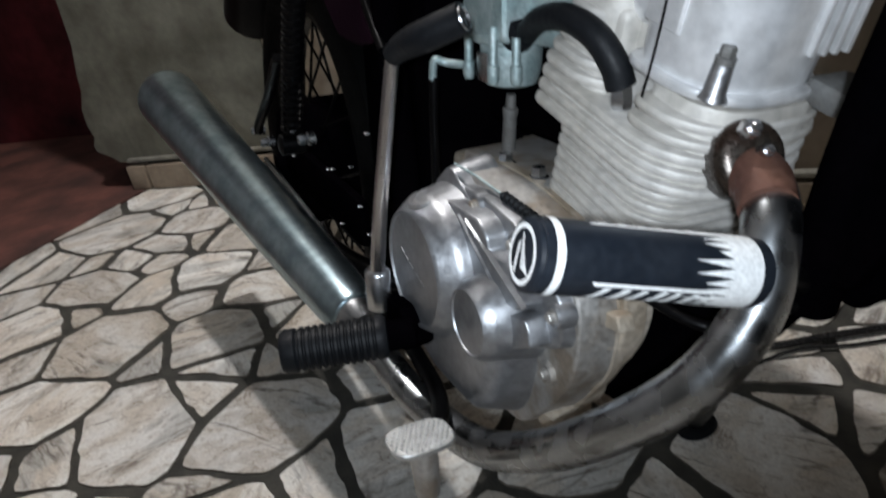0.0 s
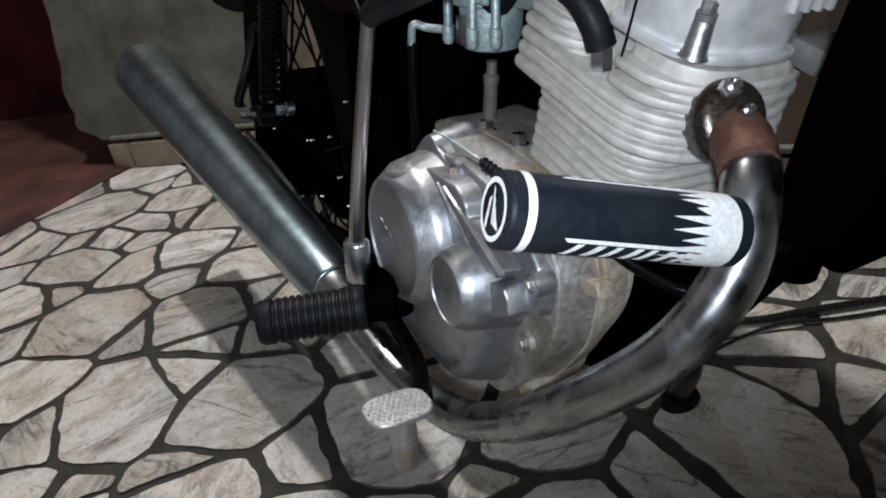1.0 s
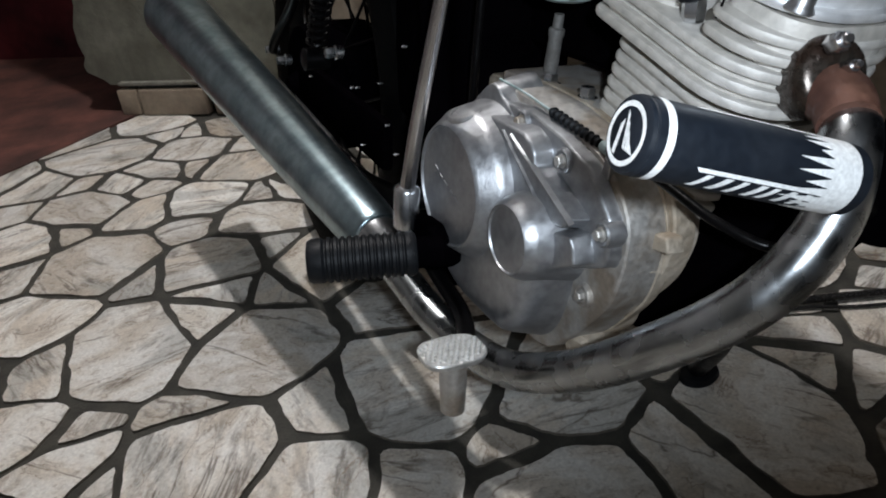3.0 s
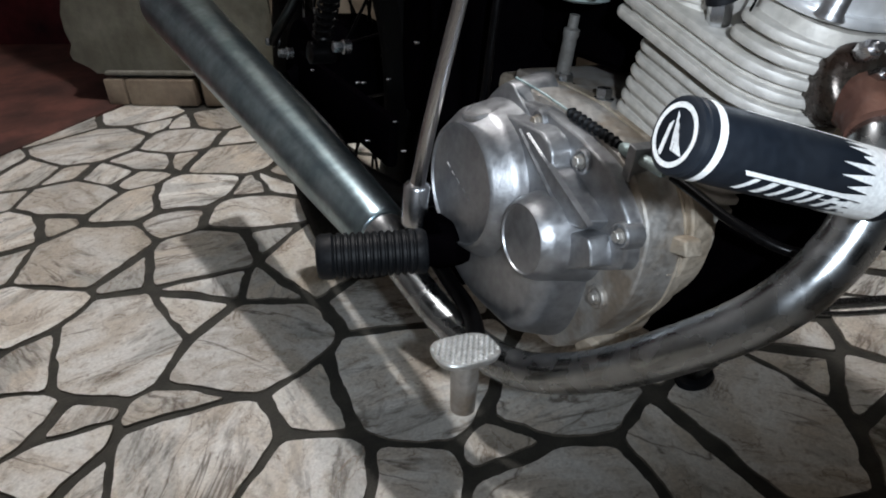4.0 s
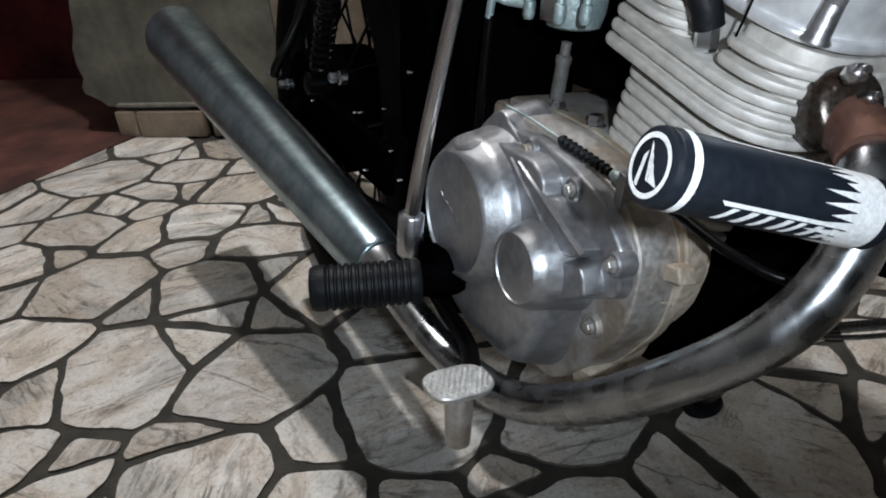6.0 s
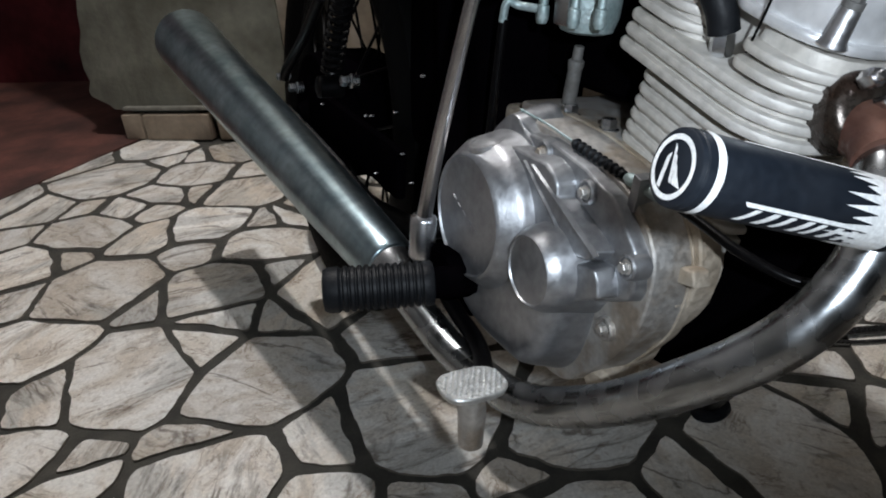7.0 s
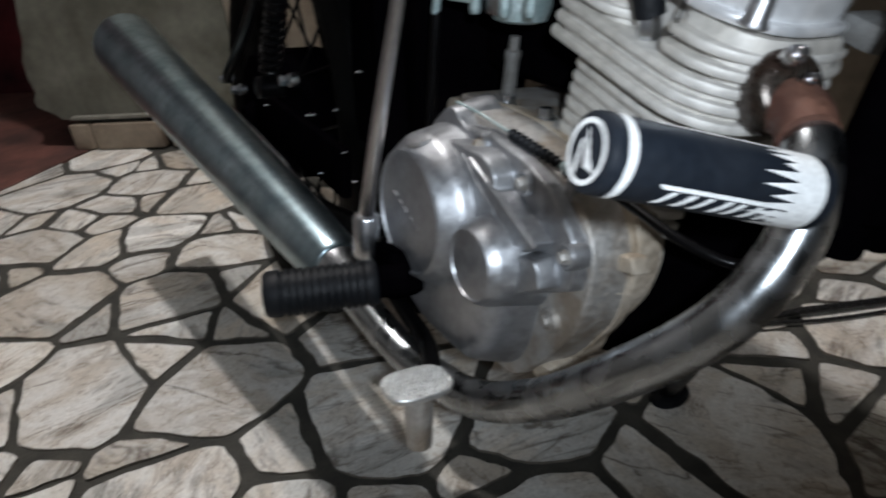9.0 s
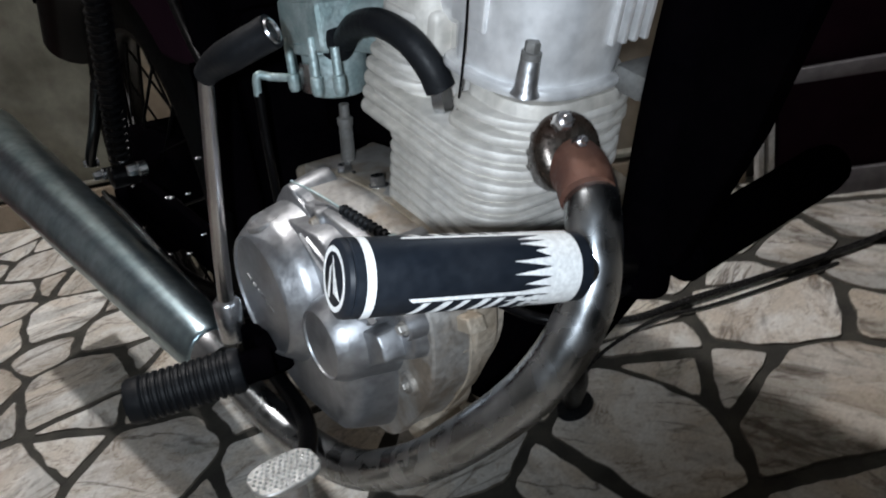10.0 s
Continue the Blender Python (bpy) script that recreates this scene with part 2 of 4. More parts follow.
def tube(points, radius, seg=20, bm=None, cap=True, steps=10, smooth=True, bore=0.0):
    """A tube along a smooth line; radius: a number or a function of 0..1. bore: wall thickness of an open end."""
    bm = bm or bmesh.new()
    line = spline(points, steps) if smooth else [Vector(q) for q in points]
    rad = radius if callable(radius) else (lambda s: radius)
    rows, up = [], None
    for i, p in enumerate(line):
        t = (line[min(i + 1, len(line) - 1)] - line[max(i - 1, 0)]).normalized()
        if up is None:
            up = Vector((0, 0, 1)) if abs(t.z) < 0.9 else Vector((0, 1, 0))
        x = up.cross(t).normalized()
        up = t.cross(x)
        r = rad(i / (len(line) - 1))
        rows.append([bm.verts.new(p + (x * math.cos(a) + up * math.sin(a)) * r) for a in (2 * math.pi * k / seg for k in range(seg))])
    if bore:
        p, t = line[-1], (line[-1] - line[-2]).normalized()
        last = rows[-1]
        r = rad(1.0)
        rows.append([bm.verts.new(p + (v.co - p) * (1 - bore / r)) for v in last])
        rows.append([bm.verts.new(p - t * r * 3 + (v.co - p) * (1 - 1.4 * bore / r)) for v in last])
    for a, b in zip(rows, rows[1:]):
        join(bm, a, b)
    if cap:
        bm.faces.new(rows[0][::-1])
        bm.faces.new(rows[-1])
    return bm


def bevelled(bm, width, segments=2, angle=25):
    edges = [e for e in bm.edges if len(e.link_faces) == 2 and e.calc_face_angle(0) > radians(angle)]
    bmesh.ops.bevel(bm, geom=edges, offset=width, segments=segments, affect="EDGES", profile=0.6, clamp_overlap=True)
    return bm


def box(size, centre=(0, 0, 0), bevel=0.0, m=None, bm=None, segments=2):
    made = bmesh.new()
    bmesh.ops.create_cube(made, size=1.0)
    for v in made.verts:
        v.co = Vector((v.co.x * size[0], v.co.y * size[1], v.co.z * size[2]))
    if bevel:
        bevelled(made, bevel, segments)
    rot = m or Matrix.Identity(3)
    for v in made.verts:
        v.co = rot @ v.co + Vector(centre)
    if bm is None:
        return made
    return merge(bm, made)


def merge(bm, other):
    """Adds the other bmesh's shape to bm."""
    table = {v: bm.verts.new(v.co) for v in other.verts}
    for fc in other.faces:
        bm.faces.new([table[v] for v in fc.verts])
    other.free()
    return bm


def slab(outline, x0, x1, inset=0.0, bevel=0.0, bm=None):
    """A plate whose outline lies in the y-z plane, from x0 to x1; the x1 side is drawn in by inset."""
    made = bmesh.new()
    c = sum((Vector((0, y, z)) for y, z in outline), Vector()) / len(outline)
    lo = [made.verts.new((x0, y, z)) for y, z in outline]
    hi = []
    for y, z in outline:
        d = Vector((0, y, z)) - c
        k = max(0.0, 1 - inset / max(d.length, 1e-6))
        hi.append(made.verts.new((x1, c.y + d.y * k, c.z + d.z * k)))
    join(made, lo, hi)
    made.faces.new(lo[::-1])
    made.faces.new(hi)
    if bevel:
        bmesh.ops.recalc_face_normals(made, faces=made.faces)
        bevelled(made, bevel, 3, 30)
    if bm is None:
        return made
    return merge(bm, made)


def smooth_outline(points, steps=4):
    """A closed smooth outline through (y, z) points."""
    n = len(points)
    out = []
    for i in range(n):
        a, b, c, d = (Vector(points[(i + k) % n]) for k in (-1, 0, 1, 2))
        for k in range(steps):
            s = k / steps
            out.append(tuple(0.5 * (2 * b + (c - a) * s + (2 * a - 5 * b + 4 * c - d) * s * s + (3 * b - a - 3 * c + d) * s ** 3)))
    return out


def hex_bolt(name, at, axis, r, h, mat, parent):
    """A flanged hexagon bolt head."""
    bm = lathe(at, axis, [(-0.004, r * 1.25), (h * 0.25, r * 1.3), (h * 0.3, r * 1.05)], 20)
    lathe(Vector(at) + Vector(axis).normalized() * h * 0.28, axis, [(0, r), (h * 0.62, r), (h * 0.75, r * 0.86)], 6, bm)
    return part(name, bm, mat, parent)


# ---------------------------------------------------------------- the room

GRID = -15.9


def wall_frame(x, y):
    return pose(x, y, 0, 0, 0, GRID)


def structure(name, bm, mat, at=None, label="", category="wall", parent=None):
    ob = part(name, bm, mat, parent, at=at)
    if parent is None:
        tagged(ob, label, category, kind="structure")
    return ob


floor = structure("floor", box((5.2, 5.6, 0.05), (0.2, 0.0, -0.0275), 0), GROUT, label="irregular cream marble offcuts set in dark grout", category="floor")
# the back wall: plaster above a low course of tan stones; its left edge ends at the dark doorway
back = wall_frame(-0.853, 1.900)
ragged = bmesh.new()
edge = [(0.502, 0.085), (-0.045, 0.085), (-0.062, 0.10), (-0.108, 0.122), (-0.112, 0.14), (-0.098, 0.165), (-0.106, 0.20), (-0.102, 0.246), (-0.078, 0.30), (-0.072, 0.34), (-0.05, 0.42), (-0.036, 0.60), (-0.045, 1.2), (-0.03, 2.585), (0.502, 2.585)]
fronts = [ragged.verts.new((x, 0.0, z)) for x, z in edge]
backs = [ragged.verts.new((x, 0.14, z)) for x, z in edge]
join(ragged, fronts, backs)
ragged.faces.new(fronts[::-1])
ragged.faces.new(backs)
structure("wall_back", ragged, PLASTER, back, "grey-green rendered wall with a ragged plaster edge")
structure("wall_back_side", box((3.2, 0.14, 2.5), (2.103, 0.073, 1.335), 0.004), BEIGE, back, "beige plastered wall beside the motorcycle")
structure("trim_ledge", box((0.52, 0.02, 0.010), (0.25, -0.006, 0.090), 0.003), GREYLEDGE, back, "pale ledge under the plaster", "trim")
structure("wall_base_fill", box((3.7, 0.12, 0.082), (1.85, 0.075, 0.041), 0), GROUT, back, "dark mortar behind the skirting stones", "skirting")
# the beige wall goes on beside the door, set back behind its post
RETURN = pose(0.83, 0.985, 0, 0, 0, -20.4)
structure("wall_return", box((0.74, 0.10, 2.51), (-0.37, 0.06, 1.345), 0.004), BEIGE, RETURN, "beige plastered wall beside the dark door")
structure("trim_return_ledge", box((0.74, 0.03, 0.010), (-0.37, 0.006, 0.090), 0.003), GREYLEDGE, RETURN, "pale ledge under the beige plaster", "trim")
structure("wall_return_base", box((0.74, 0.09, 0.082), (-0.37, 0.062, 0.041), 0), GROUT, RETURN, "dark mortar behind the skirting stones", "skirting")
structure("wall_doorway", box((2.2, 0.1, 2.6), (-1.02, 0.66, 1.3), 0), CURTAIN, back, "dark red-brown painted wall inside the doorway")
# unseen side and front walls and ceiling, added to bounce light
structure("wall_left", box((0.1, 5.6, 2.6), (-2.35, -0.4, 1.3), 0), WHITEWALL, label="dull grey plastered side wall")
structure("wall_right", box((0.1, 5.6, 2.6), (2.75, -0.4, 1.3), 0), WHITEWALL, label="dull grey plastered side wall")
structure("wall_front", box((5.2, 0.1, 2.6), (0.2, -2.75, 1.3), 0), WHITEWALL, label="dull grey plastered wall behind the walker")
structure("wall_far", box((5.2, 0.1, 2.6), (0.2, 2.95, 1.3), 0), CURTAIN, label="dark red-brown painted end wall")
structure("ceiling", box((5.2, 5.8, 0.08), (0.2, 0.1, 2.64), 0), WHITEWALL, label="dull grey ceiling", category="ceiling")

red = bmesh.new()
ro = [(-0.84, 1.885), (-1.056, 1.50), (-1.341, 1.10), (-2.3, -0.45), (-2.3, 2.88), (-0.80, 2.88), (-0.74, 2.3)]
lo = [red.verts.new((x, y, -0.02)) for x, y in ro]
hi = [red.verts.new((x, y, 0.004)) for x, y in ro]
join(red, lo, hi)
red.faces.new(hi)
red.faces.new(lo[::-1])
structure("floor_red", red, REDFLOOR, label="worn red cement floor in the doorway", category="floor")

# dark door leaf with grey rails, left of the motorcycle
door = tagged(new("door_1"), "dark maroon metal door leaf with grey rails and pale post", "door", kind="structure")
door.matrix_world = pose(0.876, 0.878, 0, 0, 0, -20.4)
part("door_panel", box((1.3, 0.03, 1.9), (0.565, 0.02, 0.96), 0.003), MAROON, door)
part("bottom_rail", box((1.3, 0.012, 0.044), (0.565, -0.001, 0.023), 0.002), GREYBAND, door)
part("middle_rail", box((1.3, 0.012, 0.023), (0.565, -0.001, 0.216), 0.002), GREYBAND, door)
for x in (-0.113, -0.097):
    part("door_post", box((0.009, 0.03, 1.9), (x, 0.008, 0.96), 0.002), PALE, door, "pale door post")

# ---------------------------------------------------------------- the motorcycle

bike = tagged(new("motorcycle"), "small black motorcycle leaning on its side stand on stone paving", "motorcycle")
bike.matrix_world = pose(0.1045, 0.4498, -0.0358, 0, -8.87, 203.75) @ Matrix.Scale(1.10, 4)

# exhaust header: from the head's front port down, under the engine and back to the megaphone
HEADER = [(0.008, 0.138, 0.455), (0.019, 0.168, 0.452), (0.037, 0.192, 0.436), (0.052, 0.202, 0.400), (0.076, 0.191, 0.359), (0.098, 0.152, 0.312),
          (0.105, 0.096, 0.262), (0.117, 0.038, 0.231), (0.130, -0.030, 0.228), (0.142, -0.090, 0.246), (0.150, -0.135, 0.264)]
header = part("exhaust_header", tube(HEADER, 0.0138, 28), CHROME, bike, "tarnished chrome exhaust header pipe")
FLANGE_AXIS = Vector((0.28, 0.93, -0.10)).normalized()
FLANGE_AT = Vector((0.006, 0.138, 0.457))
# pear-shaped domed flange over the start of the pipe
DOME_AT, DOME_AXIS = Vector((0.0235, 0.161, 0.466)), Vector((0.42, 0.82, 0.38)).normalized()
dm = basis(DOME_AXIS)
plate = bmesh.new()
rows = []
for h, k in ((-0.022, 0.98), (-0.006, 1.02), (0.000, 1.0), (0.0028, 0.94), (0.0046, 0.82), (0.0058, 0.60), (0.0062, 0.3)):
    row = []
    for a in range(36):
        ang = 2 * math.pi * a / 36
        r = 0.0205 * (1 - 0.20 * math.sin(ang) + 0.05 * math.cos(2 * ang)) * k
        row.append(plate.verts.new(DOME_AT + DOME_AXIS * h + dm @ Vector((0.82 * r * math.cos(ang), 1.04 * r * math.sin(ang), 0))))
    rows.append(row)
for a, c in zip(rows, rows[1:]):
    join(plate, a, c)
plate.faces.new(rows[-1])
plate.faces.new(rows[0][::-1])
part("flange_plate", plate, FLANGE, header, "dark heat-browned exhaust flange")
part("flange_collar", tube([(0.020, 0.160, 0.4545), (0.026, 0.174, 0.4525), (0.034, 0.186, 0.4455)], lambda s: 0.0158 - 0.0018 * s, 28), RUST, header, "rusty pipe collar under the flange")
# the smaller second nut is added to make the flange's second highlight
for at, r in (((0.0330, 0.1690, 0.4800), 0.0050), ((0.0265, 0.1735, 0.4690), 0.0036)):
    nut = bmesh.new()
    lathe(at, DOME_AXIS, [(-0.006, r), (0.0030, r), (0.0045, r * 0.84)], 6, nut)
    lathe(at, DOME_AXIS, [(0.003, r * 0.55), (0.008, r * 0.55), (0.0088, r * 0.4)], 14, nut)
    part("flange_nut", nut, LEVER, header, "bright flange nut on its stud")

MEGA_A, MEGA_B = Vector((0.146, -0.128, 0.262)), Vector((0.224, -0.745, 0.360))
mega = part("exhaust_megaphone", tube([MEGA_A, MEGA_A.lerp(MEGA_B, 0.04), MEGA_A.lerp(MEGA_B, 0.3), MEGA_A.lerp(MEGA_B, 0.65), MEGA_B],
            lambda s: 0.016 + 0.0045 * min(1, s / 0.06) + 0.0245 * s, 40, bore=0.003), MEGA, bike, "blued steel megaphone tail pipe with open end")
part("weld_collar", lathe(MEGA_A, MEGA_B - MEGA_A, [(-0.014, 0.0142), (-0.008, 0.0172), (0, 0.0205), (0.008, 0.0226), (0.012, 0.0230), (0.015, 0.0215)], 30), STEEL, mega, "bright welded collar")

# cylinder: a block of fins that leans forward
LEAN_UP = Vector((0, math.sin(radians(16)), math.cos(radians(16))))
LEAN_FWD = Vector((0, math.cos(radians(16)), -math.sin(radians(16))))
TILT_M = Matrix((Vector((1, 0, 0)), LEAN_FWD, LEAN_UP)).transposed()
BORE = Vector((0.0, 0.083, 0.455))


def fin_mesh(width, depth, thick, corner, rear=0.010):
    """One cooling fin: a plate across the bore with wide front corners and tight rear ones."""
    pts = []
    for sx, sy, a0, c in ((1, 1, 0, corner), (-1, 1, 90, corner), (-1, -1, 180, rear), (1, -1, 270, rear)):
        for k in range(7):
            a = radians(a0 + k * 15)
            pts.append((sx * (width / 2 - c) + c * math.cos(a), sy * (depth / 2 - c) + c * math.sin(a)))
    bm = bmesh.new()
    rows = []
    for h, s in ((-0.5, 0.0016), (-0.42, 0.0006), (-0.2, 0.0), (0.2, 0.0), (0.42, 0.0006), (0.5, 0.0016)):
        rows.append([bm.verts.new(Vector((x * (1 - s / (width / 2)), 0, 0)) + LEAN_FWD * (y * (1 - s / (depth / 2))) + LEAN_UP * (h * thick)) for x, y in pts])
    for a, b in zip(rows, rows[1:]):
        join(bm, a, b)
    bm.faces.new(rows[0][::-1])
    bm.faces.new(rows[-1])
    return bm


def at_bore(h, dx=0.0, dy=0.0):
    p = BORE + LEAN_UP * h + LEAN_FWD * dy
    return pose(p.x + dx, p.y, p.z)


def along(h, fwd=0.0, x=0.0):
    """A point by its height along the bore, ahead of it and to the right."""
    return BORE + LEAN_UP * h + LEAN_FWD * fwd + Vector((x, 0, 0))


barrel_core = fin_mesh(0.0915, 0.0965, 0.078, 0.026)
bmesh.ops.translate(barrel_core, verts=barrel_core.verts, vec=along(-0.046, -0.002))
lathe(along(-0.092), LEAN_UP, [(0, 0.050), (0.010, 0.050)], 32, barrel_core)
cylinder = part("cylinder", barrel_core, FIN, bike, "silver finned engine cylinder")
for i in range(8):
    part("cooling_fin", fin_mesh(0.100 - 0.0004 * i, 0.1055, 0.0056, 0.030, 0.013), FIN, cylinder, at=at_bore(-0.0130 - i * 0.0088, 0, -0.002))
head_core = fin_mesh(0.1085, 0.1300, 0.022, 0.040, 0.012)
bmesh.ops.translate(head_core, verts=head_core.verts, vec=along(0.008, -0.004))
head = part("cylinder_head", head_core, FIN, bike, "silver finned cylinder head")
for i in range(3):
    part("cooling_fin", fin_mesh(0.118 - 0.001 * i, 0.1395 - 0.001 * i, 0.0060, 0.042, 0.010), FIN, head, at=at_bore(-0.0005 + i * 0.0094, 0, -0.004))
# above the lower fins the side is split by the plug's well: short fins behind it and ahead of it
rear_core = fin_mesh(0.100, 0.050, 0.062, 0.016, 0.012)
bmesh.ops.translate(rear_core, verts=rear_core.verts, vec=along(0.048, -0.043))
part("rear_core", rear_core, FIN, head)
for i in range(3, 8):
    part("cooling_fin", fin_mesh(0.115 - 0.0024 * (i - 3), 0.056 - 0.003 * (i - 3), 0.0058, 0.024, 0.011), FIN, head, at=at_bore(-0.0005 + i * 0.0094, 0, -0.0445 + 0.0012 * (i - 3)))
front_core = fin_mesh(0.088, 0.054, 0.030, 0.028, 0.012)
bmesh.ops.translate(front_core, verts=front_core.verts, vec=along(0.032, 0.036))
part("front_core", front_core, FIN, head)
for i in range(3, 5):
    part("cooling_fin", fin_mesh(0.113 - 0.004 * (i - 3), 0.052, 0.0056, 0.036, 0.008), FIN, head, at=at_bore(-0.0005 + i * 0.0094, 0, 0.038))
# smooth valley round the spark plug
part("plug_well", box((0.050, 0.060, 0.072), along(0.052, -0.006, 0.008), 0.010, TILT_M, segments=4), FIN, head)
part("well_wall", box((0.030, 0.016, 0.050), along(0.048, -0.024, 0.030), 0.0075, TILT_M, segments=4), FIN, head)
part("exhaust_port", lathe(FLANGE_AT - FLANGE_AXIS * 0.05, FLANGE_AXIS, [(0, 0.034), (0.03, 0.031), (0.049, 0.027)], 30), FIN, head)
rocker = fin_mesh(0.090, 0.066, 0.090, 0.036, 0.014)
bmesh.ops.translate(rocker, verts=rocker.verts, vec=along(0.098, 0.026))
ledge = fin_mesh(0.097, 0.074, 0.0055, 0.040, 0.014)
bmesh.ops.translate(ledge, verts=ledge.verts, vec=along(0.0515, 0.026))
part("rocker_cover", merge(rocker, ledge), HEAD, head, "polished aluminium rocker cover")
part("rear_cover", box((0.078, 0.046, 0.072), along(0.100, -0.022), 0.016, TILT_M, segments=6), HEAD, head, "smooth rear half of the rocker cover")
panel = box((0.004, 0.026, 0.030), along(0.090, 0.012, 0.0450), 0.0018, TILT_M, segments=3)
part("raised_panel", panel, HEAD, head)
foot = along(0.0520, 0.050, 0.036)
part("stud_boss", lathe(foot, LEAN_UP, [(0, 0.0078), (0.003, 0.0060), (0.018, 0.0052), (0.020, 0.0046)], 22), CAST_EDGE, head)
hex_bolt("head_bolt", foot + LEAN_UP * 0.020, LEAN_UP, 0.0040, 0.007, DULL, head)
for k in range(4):
    part("rocker_rib", box((0.0036, 0.008, 0.07), along(0.108, 0.058, -0.010 - 0.0085 * k), 0.0015, TILT_M), HEAD, head)
part("front_lug", box((0.034, 0.026, 0.016), along(0.052, 0.066, -0.040), 0.006, TILT_M), DULL, head)

# spark plug cap with its lead
plug = part("plug_cap", tube([(0.052, -0.004, 0.511), (0.056, 0.020, 0.5215), (0.058, 0.050, 0.5245), (0.055, 0.074, 0.516), (0.049, 0.084, 0.501), (0.045, 0.086, 0.489)], lambda s: 0.0076 + 0.0012 * s, 24, steps=8), RUBBER, bike, "black rubber spark plug elbow")
part("plug_cap_boot", lathe((0.050, -0.017, 0.509), (0.1, 0.75, 0.65), [(-0.008, 0.006), (-0.006, 0.0115), (0.006, 0.0125), (0.012, 0.0095)], 24), RUBBER, plug)
part("plug_nut", lathe((0.0445, 0.0865, 0.476), (0.05, -0.05, 1), [(0, 0.0058), (0.003, 0.0068), (0.012, 0.0068), (0.014, 0.0056)], 6), STEEL, plug)
part("ignition_lead", tube([(0.052, 0.110, 0.482), (0.052, 0.117, 0.505), (0.051, 0.123, 0.535), (0.049, 0.128, 0.58)], 0.0007, 8), BLACK, bike, "thin black wire")

# crankcase
CASE_LINE = smooth_outline([(-0.20, 0.24), (-0.215, 0.33), (-0.16, 0.395), (-0.06, 0.404), (0.04, 0.398), (0.088, 0.384), (0.105, 0.360), (0.104, 0.332), (0.088, 0.300), (0.048, 0.249), (-0.04, 0.228), (-0.13, 0.225)], 5)
crank = part("crankcase", slab(CASE_LINE, -0.13, 0.046, 0.004, 0.006), CASE, bike, "dirty cast aluminium crankcase")
LOBE = smooth_outline([(0.045, 0.385), (0.084, 0.388), (0.104, 0.3835), (0.1130, 0.366), (0.1150, 0.349), (0.1105, 0.328), (0.097, 0.3065), (0.0855, 0.2965), (0.081, 0.2775), (0.070, 0.261), (0.040, 0.245)], 5)
part("case_rim", slab(LOBE, 0.036, 0.052, 0.003, 0.003), CASE, crank, "tan stained crankcase rim")
part("case_top", box((0.10, 0.12, 0.016), (0.005, -0.035, 0.404), 0.005), CAST_STAINED, crank)
for y, z in ((0.1015, 0.331), (0.084, 0.300)):
    hex_bolt("case_bolt", (0.052, y, z), (1, 0, 0), 0.0052, 0.007, CASE, crank)
for x, y, z in ((0.047, -0.039, 0.411), (0.045, 0.003, 0.411)):
    hex_bolt("top_bolt", (x, y, z), (0, 0, 1), 0.0058, 0.009, STEEL, crank)
part("breather_post", lathe((0.026, -0.072, 0.405), (0, 0.1, 1), [(0, 0.0085), (0.004, 0.0056), (0.034, 0.0053), (0.037, 0.0062), (0.041, 0.0062), (0.0425, 0.0040), (0.052, 0.0038)], 20), DULL, crank)
part("case_rib", slab([(0.055, 0.352), (0.118, 0.360), (0.122, 0.350), (0.06, 0.338)], 0.05, 0.062, 0.002, 0.002), CASE, crank)
part("case_pocket", slab([(0.070, 0.330), (0.086, 0.334), (0.098, 0.300), (0.086, 0.284), (0.070, 0.284)], 0.05, 0.0600, 0.002, 0.002), CASE, crank)
part("drain_boss", lathe((0.06, 0.060, 0.252), (0.9, 0.3, -0.3), [(-0.02, 0.014), (0.008, 0.013), (0.012, 0.010)], 22), CASE, crank, "stained drain boss")

# right-hand clutch cover
COVER_LINE = smooth_outline([(-0.100, 0.290), (-0.104, 0.345), (-0.094, 0.390), (-0.060, 0.412), (0.0, 0.413), (0.040, 0.407), (0.078, 0.396), (0.104, 0.369), (0.108, 0.343), (0.103, 0.312), (0.090, 0.290), (0.068, 0.262), (0.040, 0.236), (0.010, 0.231), (-0.020, 0.230), (-0.055, 0.236), (-0.084, 0.256)], 4)
cover = part("clutch_cover", slab(COVER_LINE, 0.050, 0.080, 0.003, 0.003), CAST_STAINED, bike, "grey cast aluminium clutch cover, stained along its foot")
part("cover_rim", slab(COVER_LINE, 0.044, 0.054, -0.001, 0.0012), CASE, cover)
FACE_LINE = [(-0.05, 0.405), (0.0, 0.409), (0.040, 0.404), (0.074, 0.393), (0.100, 0.367), (0.104, 0.342), (0.101, 0.334), (0.049, 0.306), (0.0, 0.290), (-0.05, 0.32)]
part("cover_face", slab(FACE_LINE, 0.070, 0.0895, 0.004, 0.0025), CAST, cover)
RC = Vector((0.08, -0.0430, 0.3405))
part("round_cover", lathe(RC, (1, 0, 0), [(0, 0.0640), (0.012, 0.0610), (0.028, 0.0575), (0.0320, 0.0566), (0.0345, 0.0548), (0.0440, 0.0478), (0.0462, 0.0462), (0.0468, 0.0452), (0.0466, 0.0445), (0.0450, 0.0436), (0.0450, 0.0)], 72), CAST, cover, "large round cast cover")
part("small_round_cover", lathe((0.08, 0.036, 0.332), (1, 0, 0), [(0, 0.036), (0.018, 0.0315), (0.033, 0.0288), (0.0355, 0.0276), (0.0405, 0.0248), (0.0415, 0.0238), (0.0412, 0.0230), (0.0400, 0.0224), (0.0400, 0.0)], 48), CAST, cover, "small round cast cover")
